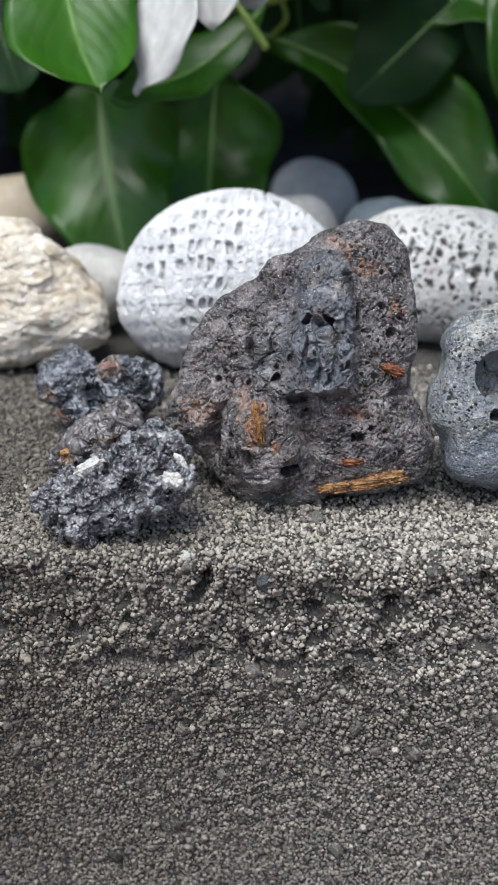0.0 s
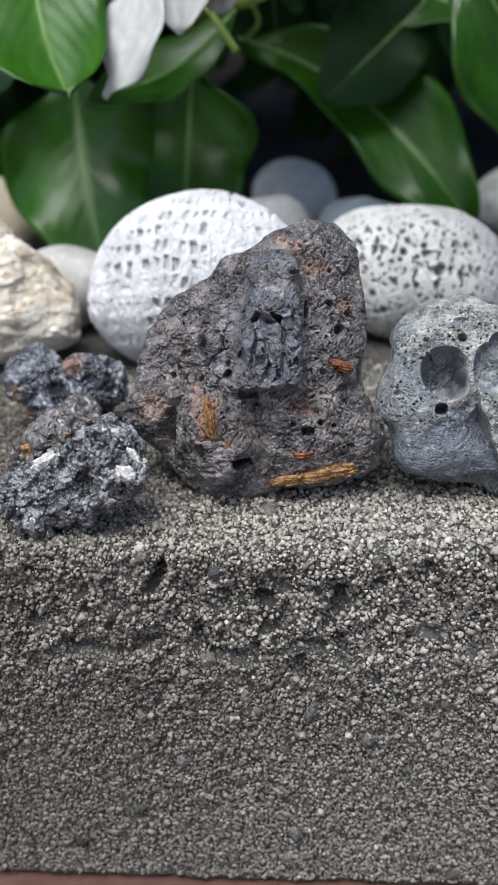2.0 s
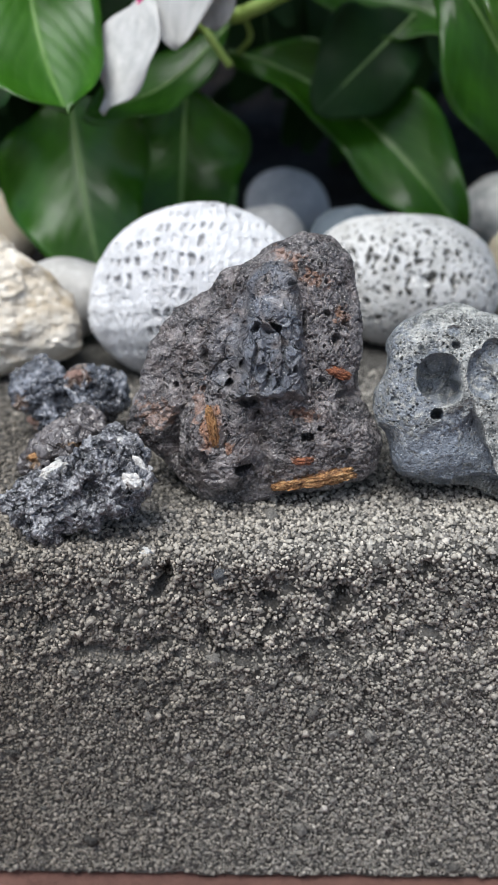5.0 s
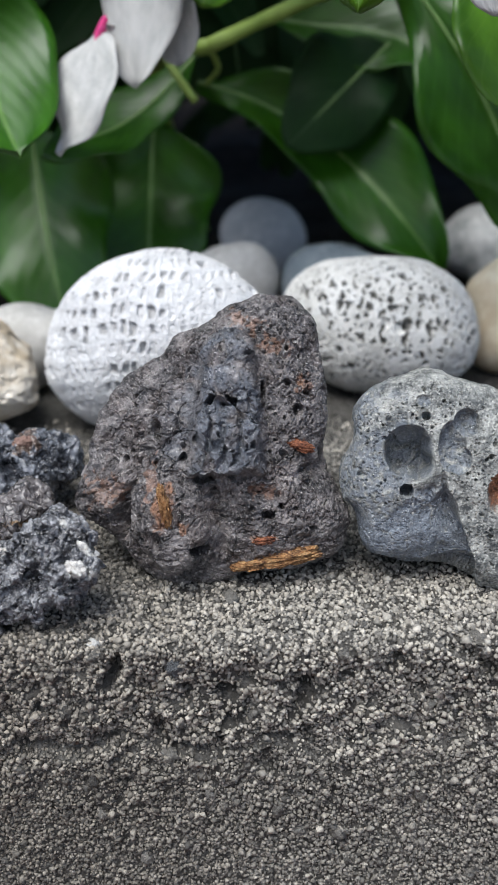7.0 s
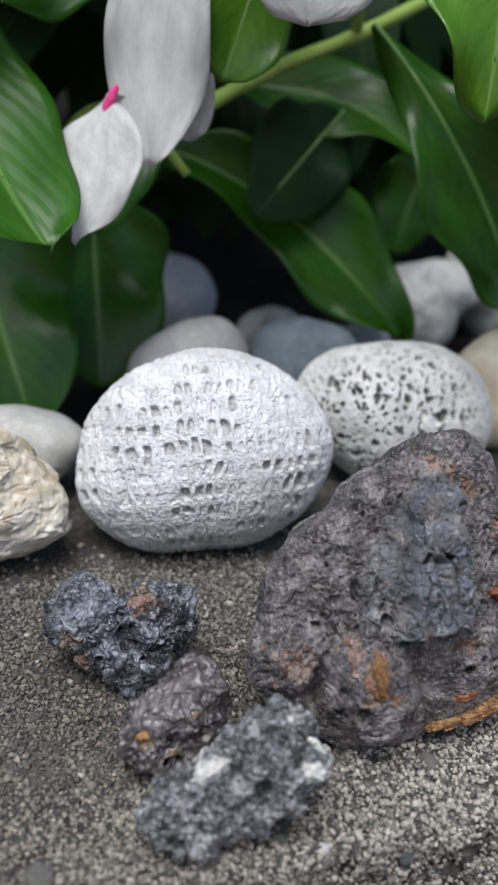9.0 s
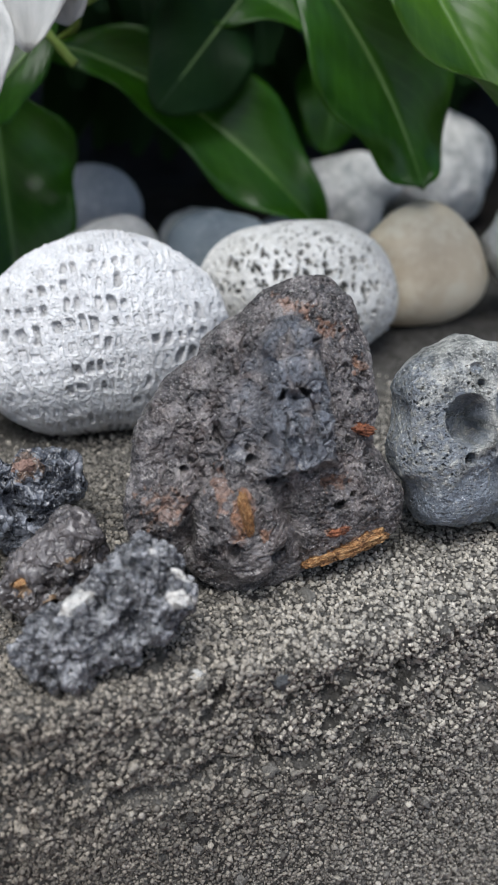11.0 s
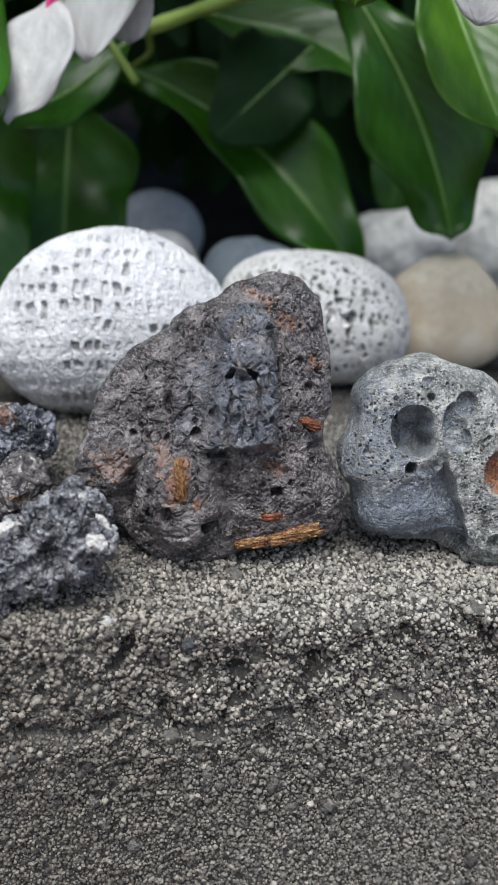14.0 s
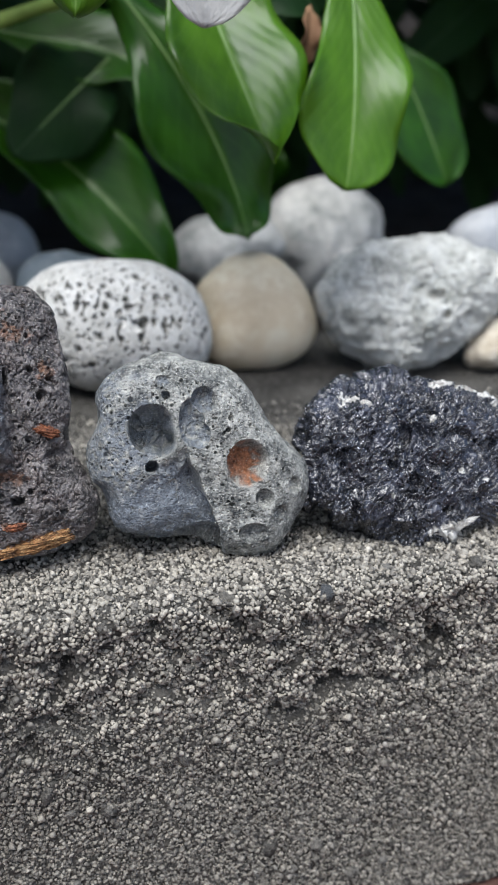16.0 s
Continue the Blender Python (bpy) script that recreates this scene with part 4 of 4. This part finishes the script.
shrub.location = (0.04, 0.17, -0.003)
tagged(shrub, "periwinkle shrub with glossy leaves and white flowers with pink eyes", "shrub")
ORIGIN = Vector(shrub.location)


def tube(name, points, radius, material, parent, label="", taper=0.8):
    pts = [Vector(p) * 0.001 for p in points]
    fine = []
    for i in range(len(pts) - 1):
        for j in range(6):
            fine.append(pts[i].lerp(pts[i + 1], j / 6))
    fine.append(pts[-1])
    for _ in range(4):
        fine = [fine[0]] + [(fine[i - 1] + fine[i] * 2 + fine[i + 1]) / 4 for i in range(1, len(fine) - 1)] + [fine[-1]]
    v, f, n = [], [], 10
    for i, p in enumerate(fine):
        t = (fine[min(i + 1, len(fine) - 1)] - fine[max(i - 1, 0)]).normalized()
        a = t.cross(Vector((0, 0.3, 1))).normalized()
        b = t.cross(a)
        r = radius * 0.001 * (1 - (1 - taper) * i / len(fine)) * (1 + 0.06 * math.sin(i * 1.7))
        v += [p + a * r * math.cos(k * 2 * math.pi / n) + b * r * math.sin(k * 2 * math.pi / n) - ORIGIN for k in range(n)]
    for i in range(len(fine) - 1):
        f += [(i * n + k, i * n + (k + 1) % n, (i + 1) * n + (k + 1) % n, (i + 1) * n + k) for k in range(n)]
    f += [tuple(range(n))[::-1], tuple((len(fine) - 1) * n + k for k in range(n))]
    return link_mesh(name, v, f, material, parent, label)


MID = {}


def blade(name, line, width, facing, material, parent, seed=0, fold=0.18, wave=0.04, widest=0.55, blunt=0.6, label="", origin=None, nl=30, nw=14, thick=0.00022, ruffle=0.0):
    """A leaf or petal along the line (mm), `width` mm across, its upper side facing `facing`; folded along the midrib, with wavy edges."""
    origin = ORIGIN if origin is None else origin
    pts = np.array(line, float) * 0.001
    t = np.linspace(0, 1, len(pts))
    s = np.linspace(0, 1, nl + 1)
    if len(pts) == 2:
        c = pts[0] + (pts[1] - pts[0]) * s[:, None]
        sag = np.linalg.norm(pts[1] - pts[0]) * 0.06
        c = c + np.array(facing)[None] / np.linalg.norm(facing) * (np.sin(s * math.pi) * sag)[:, None]
    else:
        co = [np.polyfit(t, pts[:, k], min(3, len(pts) - 1)) for k in range(3)]
        c = np.stack([np.polyval(co[k], s) for k in range(3)], 1)
    tan = np.gradient(c, axis=0)
    tan /= np.linalg.norm(tan, axis=1, keepdims=True)
    side = np.cross(tan, np.array(facing, float)[None])
    side /= np.linalg.norm(side, axis=1, keepdims=True)
    nrm = np.cross(side, tan)
    a = widest
    half = np.where(s < a, np.sin(np.clip(s / a, 0, 1) * math.pi / 2) ** 0.85, np.cos(np.clip((s - a) / (1 - a), 0, 1) * math.pi / 2) ** blunt)
    half = half * width * 0.0005 + 0.0003
    x = np.linspace(-1, 1, nw + 1)
    r = np.random.default_rng(seed)
    ph = r.uniform(0, 6, 4)
    edge = 1 + ruffle * np.where(x[None] < 0, np.sin(s * 10 + ph[2])[:, None], np.sin(s * 8.5 + ph[3])[:, None]) * (np.sin(s * math.pi) ** 0.7)[:, None]
    off = half[:, None] * x[None] * edge
    lift = fold * np.abs(off) + wave * width * 0.001 * (x[None] ** 2) * (np.sin(s * 9 + ph[0])[:, None] + 0.6 * np.sin(s * 17 + ph[1])[:, None]) * np.sign(x)[None] ** 0
    lift = lift + 0.004 * width * 0.001 * np.cos((s[:, None] - np.abs(x[None]) * 0.28) * 11 * 2 * math.pi) * (1 - np.abs(x[None])) * (np.abs(x[None]) > 0.05)
    top = c[:, None] + side[:, None] * off[..., None] + nrm[:, None] * lift[..., None]
    low = top - nrm[:, None] * thick
    v = np.concatenate([top.reshape(-1, 3), low.reshape(-1, 3)]) - np.array(origin)[None]
    k = (nl + 1) * (nw + 1)
    f, uv = [], []
    for i in range(nl):
        for j in range(nw):
            q = (i * (nw + 1) + j, i * (nw + 1) + j + 1, (i + 1) * (nw + 1) + j + 1, (i + 1) * (nw + 1) + j)
            f += [q, tuple(n + k for n in q[::-1])]
    border = [j for j in range(nw + 1)] + [i * (nw + 1) + nw for i in range(1, nl + 1)] + [nl * (nw + 1) + j for j in range(nw - 1, -1, -1)] + [i * (nw + 1) for i in range(nl - 1, 0, -1)]
    for i in range(len(border)):
        p, q = border[i], border[(i + 1) % len(border)]
        f.append((q, p, p + k, q + k))
    ob = link_mesh(name, v.tolist(), f, material, parent, label)
    MID[ob.name] = (c, nrm)
    lay = ob.data.uv_layers.new(name="UVMap")
    loops = np.zeros(len(ob.data.loops), dtype=np.int64)
    ob.data.loops.foreach_get("vertex_index", loops)
    m = loops % k
    lay.data.foreach_set("uv", np.stack([(m % (nw + 1)) / nw, (m // (nw + 1)) / nl], 1).ravel())
    return ob


def rib(leaf, radius):
    """Raised pale midrib along the fold of a leaf, fading before the tip."""
    c, nrm = MID[leaf.name]
    pts = [tuple((c[i] + nrm[i] * 0.00005) * 1000) for i in range(0, int(len(c) * 0.9), 3)]
    return tube("midrib", pts, radius, M_RIB, leaf, "pale green midrib", 0.25)


tube("stem", [(10, 115, 61), (29.7, 125, 68.9), (50, 135, 74.9), (68.3, 140, 82.7), (90, 160, 90)], 1.5, M_STEM, shrub, "pale green fleshy stem", 1.0)
tube("stem", [(10, 115, 61), (-5, 150, 58), (-8, 190, 40), (0, 225, 0)], 1.6, M_STEM, shrub, "pale green fleshy stem", 1.2)
tube("stem", [(50, 135, 75), (45, 122, 90), (38, 80, 100), (35, 60, 98)], 1.2, M_STEM, shrub, "pale green fleshy stem")
tube("stem", [(90, 160, 90), (88, 110, 95), (87, 80, 80)], 1.2, M_STEM, shrub, "pale green fleshy stem")
tube("flower_stub", [(1.5, 111, 59.5), (4.4, 108, 55.6), (7.7, 106, 51.4)], 0.75, M_STEM, shrub, "bare green stub of a fallen flower", 1.15)
tube("leaf_stalk", [(10, 116, 61), (12, 126, 56), (8, 140, 52)], 0.7, M_STEM, shrub)

LEAVES = [
    # line in mm, width, facing, material, fold, widest, blunt
    ([(-36.4, 118.0, 92.2), (-32.2, 104.0, 75.9), (-28.3, 90.0, 60.7), (-20.0, 73.0, 45.8)], 22.5, (0.15, -0.6, 0.8), M_LEAF, 0.10, 0.8, 0.5),
    ([(-30, 125, 46), (-29, 121, 34), (-26, 112, 20), (-22, 104, 4)], 33, (-0.1, -0.9, 0.5), M_LEAF, 0.12, 0.5, 0.6),
    ([(-4, 138, 46), (-5.5, 136, 34), (-6, 128, 20), (-7, 120, 5)], 32, (0.1, -0.9, 0.45), M_LEAF, 0.12, 0.5, 0.6),
    ([(8, 120, 60), (-4, 114, 49), (-13, 108, 45), (-24, 104, 42)], 15, (0, -0.7, 0.8), M_LEAF, 0.1, 0.5, 0.6),
    ([(5.9, 140, 52.5), (24.1, 140.7, 45.9), (37.6, 133, 37.2), (50.7, 125, 25.7), (60.5, 117, 13)], 23, (-0.1, -0.85, 0.6), M_LEAF, 0.22, 0.6, 0.8),
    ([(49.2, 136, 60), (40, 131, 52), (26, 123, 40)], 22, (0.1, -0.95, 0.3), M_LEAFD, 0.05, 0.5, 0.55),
    ([(23, 145, 65.7), (37, 142, 63.5), (51, 138, 61), (66, 130, 51)], 19, (0, -0.8, 0.6), M_LEAF, 0.15, 0.5, 0.7),
    ([(44, 112, 78), (60.3, 104, 57), (69, 97, 39), (71.5, 90, 27)], 22, (-0.25, -0.9, 0.4), M_LEAF, 0.16, 0.55, 0.75),
    ([(57.5, 96.0, 84.3), (62.8, 77.0, 64.2), (66.8, 57.0, 46.4)], 23, (0.05, -0.65, 0.75), M_LEAFB, 0.22, 0.5, 0.85),
    ([(87.5, 85, 82), (85.3, 71, 58.4), (82.0, 63.5, 41)], 19, (0.05, -0.85, 0.5), M_LEAFB, 0.12, 0.62, 0.55),
    ([(117, 137, 68), (126.5, 130, 48.2), (133.6, 127.7, 32.5)], 19, (-0.1, -0.8, 0.6), M_LEAF, 0.12, 0.6, 0.55),
    ([(37, 62, 104), (36, 54, 86), (34.3, 50.3, 67.5)], 21, (-0.1, -0.85, 0.5), M_LEAFB, 0.06, 0.55, 0.7),
    ([(21, 100, 104), (16.5, 97, 85), (10.3, 94.2, 68.3)], 17, (0, -0.85, 0.5), M_LEAFB, 0.10, 0.6, 0.5),
    ([(2, 124, 90), (-14, 120, 84), (-32, 116, 82)], 20, (0, -0.8, 0.6), M_LEAF, 0.12, 0.5, 0.6),
    ([(106.1, 195.0, 46.2), (97.1, 193.0, 31.9), (91.6, 190.0, 14.1)], 24, (0, -1, 0.3), M_LEAF, 0.08, 0.55, 0.6),
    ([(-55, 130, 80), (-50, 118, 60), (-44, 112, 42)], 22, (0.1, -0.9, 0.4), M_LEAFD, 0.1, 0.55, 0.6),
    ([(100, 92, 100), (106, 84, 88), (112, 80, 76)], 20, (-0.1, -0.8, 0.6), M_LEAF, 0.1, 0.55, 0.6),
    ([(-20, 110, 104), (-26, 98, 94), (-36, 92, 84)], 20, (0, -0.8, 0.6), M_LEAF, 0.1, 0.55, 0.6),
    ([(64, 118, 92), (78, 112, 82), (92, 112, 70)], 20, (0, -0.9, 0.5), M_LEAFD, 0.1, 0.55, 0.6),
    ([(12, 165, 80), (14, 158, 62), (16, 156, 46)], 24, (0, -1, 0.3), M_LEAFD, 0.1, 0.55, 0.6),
]
for i, (line, width, facing, mat, fold, widest, blunt) in enumerate(LEAVES):
    lf = blade("leaf", line, width, facing, mat, shrub, 100 + i, fold * 1.7, 0.05 + 0.09 * ((i * 37) % 10) / 10, widest, blunt, ruffle=0.26 if i == 7 else 0.15)
    rib(lf, 0.42 if i < 14 else 0.3)

dry = blade("withered_leaf", [(82.4, 90, 71.5), (81.4, 87, 66), (81.1, 88, 61)], 4.5, (0.3, -0.9, 0.2), M_DRY, shrub, 7, 0.5, 0.2, 0.5, 0.6, "curled dry brown leaf")


def flower(centre, petals):
    """An open white flower with a pink eye; petals: (line, width, facing)."""
    eye_v, eye_f = ball(3)
    c = np.array(centre) * 0.001
    r = 0.8 + 0.25 * fbm(eye_v * 2.5, 4, 2)
    v = eye_v * r[:, None] * np.array((0.0011, 0.0006, 0.0028))
    v[:, 0] += 0.45 * v[:, 2]
    v = v + c - np.array(ORIGIN)
    fl = link_mesh("flower", v.tolist(), eye_f.tolist(), M_PINK, shrub, "white flower with a crimson pink eye")
    for i, (line, width, facing, widest, blunt) in enumerate(petals):
        blade("petal", line, width, facing, M_PETAL, fl, 300 + i + int(centre[0]), 0.10, 0.07, widest, blunt, "soft white petal", nl=22, nw=12)
    return fl


flower((-8.0, 93.6, 65.0), [
    ([(-8.2, 94.6, 66.0), (-10.0, 90, 58), (-12.2, 86, 51), (-15.4, 82.6, 44.6)], 14.5, (-0.5, -0.84, 0.2), 0.40, 1.35),
    ([(4.0, 98, 100), (1.4, 96, 85), (-0.6, 93.5, 70), (-1.9, 90.6, 55.2)], 16.5, (-0.4, -0.9, 0.15), 0.62, 0.65),
    ([(2, 99, 80), (4, 97, 70), (5.8, 95.5, 58.6)], 10, (-0.3, -0.9, 0.2), 0.6, 0.45),
    ([(-8.0, 95.6, 66), (-5.6, 95, 62.5), (-3.4, 93.6, 59)], 6, (-0.45, -0.88, 0.15), 0.6, 0.6),
])
flower((19, 80, 100), [
    ([(19, 80, 99), (18.5, 77, 89), (18.3, 76, 77.5)], 19, (0, -0.9, 0.35), 0.7, 0.4),
    ([(20, 80, 100), (28, 79, 98), (36, 80, 95)], 15, (0.1, -0.85, 0.5), 0.62, 0.45),
    ([(18, 80, 100), (10, 79, 99), (2, 80, 97)], 15, (-0.1, -0.85, 0.5), 0.62, 0.45),
    ([(19, 81, 101), (22, 84, 109), (24, 87, 116)], 15, (0, -0.8, 0.6), 0.62, 0.45),
])
flower((55, 54, 84), [
    ([(55, 54, 83), (54, 51, 76), (53, 50, 66.6)], 15, (0, -0.9, 0.4), 0.55, 0.6),
    ([(56, 54, 84), (63, 53, 82), (70, 53, 80)], 13, (0.1, -0.85, 0.5), 0.62, 0.45),
    ([(54, 54, 84), (47, 53, 83), (40, 54, 81)], 13, (-0.1, -0.85, 0.5), 0.62, 0.45),
    ([(55, 55, 85), (56, 58, 93), (57, 61, 100)], 13, (0, -0.8, 0.6), 0.62, 0.45),
])


def hedge():
    """The mass of leaves behind the row, and unseen ones over it that cut the skylight, as one mesh of simple folded
    leaves.
    """
    r = np.random.default_rng(9)
    v, f, uv = [], [], []
    count = 0
    while count < 1500:
        x, y, z = r.uniform(-0.22, 0.33), r.uniform(0.165, 0.36), r.uniform(0.02, 0.24)
        if z < 0.075 and y < 0.26 or z < 0.03:
            continue
        # every 14th leaf is moved overhead, out of view, to darken what lies below
        if count % 14 == 0:
            y, z = r.uniform(0.11, 0.24), r.uniform(0.12, 0.2)
        L, W = r.uniform(0.035, 0.06), r.uniform(0.012, 0.02)
        a = r.uniform(-1.1, 1.1)
        d = Vector((math.sin(a) * 0.6, -0.5 + r.uniform(-0.3, 0.3), -0.7 + r.uniform(-0.4, 0.5))).normalized()
        sd = d.cross(Vector((r.uniform(-0.5, 0.5), -0.8, 0.6))).normalized()
        nn = sd.cross(d)
        b = len(v)
        for i in range(7):
            s = i / 6
            hw = W * 0.5 * math.sin(math.pi * min(1, s * 0.92 + 0.04)) ** 0.7
            c = Vector((x, y, z)) + d * (L * s) + nn * (0.006 * math.sin(s * 3.1))
            for j in (-1, -0.5, 0, 0.5, 1):
                v.append(tuple(c + sd * (hw * j) + nn * (abs(hw * j) * 0.2)))
                uv.append((0.5 + j / 2, s))
        for i in range(6):
            for j in range(4):
                f.append((b + i * 5 + j, b + i * 5 + j + 1, b + i * 5 + j + 6, b + i * 5 + j + 5))
        count += 1
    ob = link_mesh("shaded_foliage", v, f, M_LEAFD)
    lay = ob.data.uv_layers.new(name="UVMap")
    loops = np.zeros(len(ob.data.loops), dtype=np.int64)
    ob.data.loops.foreach_get("vertex_index", loops)
    lay.data.foreach_set("uv", np.array(uv)[loops].ravel())
    return tagged(ob, "mass of leaves behind the stones, shade painted into their green", "foliage", kind="stuff")


hedge()

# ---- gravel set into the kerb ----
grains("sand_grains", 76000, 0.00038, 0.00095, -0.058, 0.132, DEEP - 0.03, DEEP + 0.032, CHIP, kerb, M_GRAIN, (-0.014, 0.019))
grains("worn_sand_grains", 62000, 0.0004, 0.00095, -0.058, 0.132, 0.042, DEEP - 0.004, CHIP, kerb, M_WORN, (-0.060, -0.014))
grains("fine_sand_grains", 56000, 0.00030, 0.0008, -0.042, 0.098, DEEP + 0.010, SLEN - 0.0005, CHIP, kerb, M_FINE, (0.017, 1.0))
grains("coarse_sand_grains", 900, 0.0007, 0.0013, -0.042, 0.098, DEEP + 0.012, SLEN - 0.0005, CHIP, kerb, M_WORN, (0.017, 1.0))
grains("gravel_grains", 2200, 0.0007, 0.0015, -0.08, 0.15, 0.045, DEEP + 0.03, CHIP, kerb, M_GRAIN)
PEB = []
for i in range(6):
    bv, bf = ball(3)
    v = bv * (0.95 + 0.42 * fbm(bv * 1.9 + i * 5, 200 + i, 3))[:, None] * np.array((1.0, 0.8, 0.62))
    me = bpy.data.meshes.new("pebble")
    me.from_pydata(v.tolist(), [], bf.tolist())
    me.materials.append(M_PEBBLE)
    me.polygons.foreach_set("use_smooth", [True] * len(me.polygons))
    PEB.append(me)
spots = [(0.0, DEEP - 0.0012, 1.7), (0.0595, DEEP - 0.0005, 2.2), (0.0499, DEEP + 0.0035, 2.0), (0.0191, DEEP + 0.011, 1.6), (-0.0039, DEEP + 0.0163, 1.9), (0.0097, DEEP + 0.0028, 2.6)]
spots += [(-0.0253, 0.1161, 3.6), (-0.0293, 0.1077, 3.8), (0.0001, 0.1128, 1.7), (-0.0255, 0.1104, 2.2), (-0.024, 0.121, 1.8)]
SPECIAL = {}
for i, mat in ((0, M_WHITE), (1, M_SLATE), (4, M_REDDISH), (5, M_SLATE), (6, M_DUN), (7, M_DUN)):
    SPECIAL[i] = PEB[i % 6].copy()
    SPECIAL[i].materials[0] = mat
for i in range(230):
    spots.append((rng.uniform(-0.06, 0.12), rng.uniform(0.075, SLEN - 0.002), 1.0 + 1.9 * rng.random() ** 2))
for i, (x, s, size) in enumerate(spots):
    c, n = on_kerb([x], [s])
    ob = new("pebble", SPECIAL.get(i, PEB[i % 6]))
    ob.parent = kerb
    q = Vector(n[0]).to_track_quat('Z', 'Y').to_matrix().to_4x4()
    ob.matrix_basis = Matrix.Translation(Vector(c[0]) + Vector(n[0]) * (0.00012 - size * 0.00006)) @ q @ pose(0, 0, 0, 0, 0, rng.uniform(0, 360)) @ Matrix.Diagonal((size * 0.0005,) * 3 + (1,))
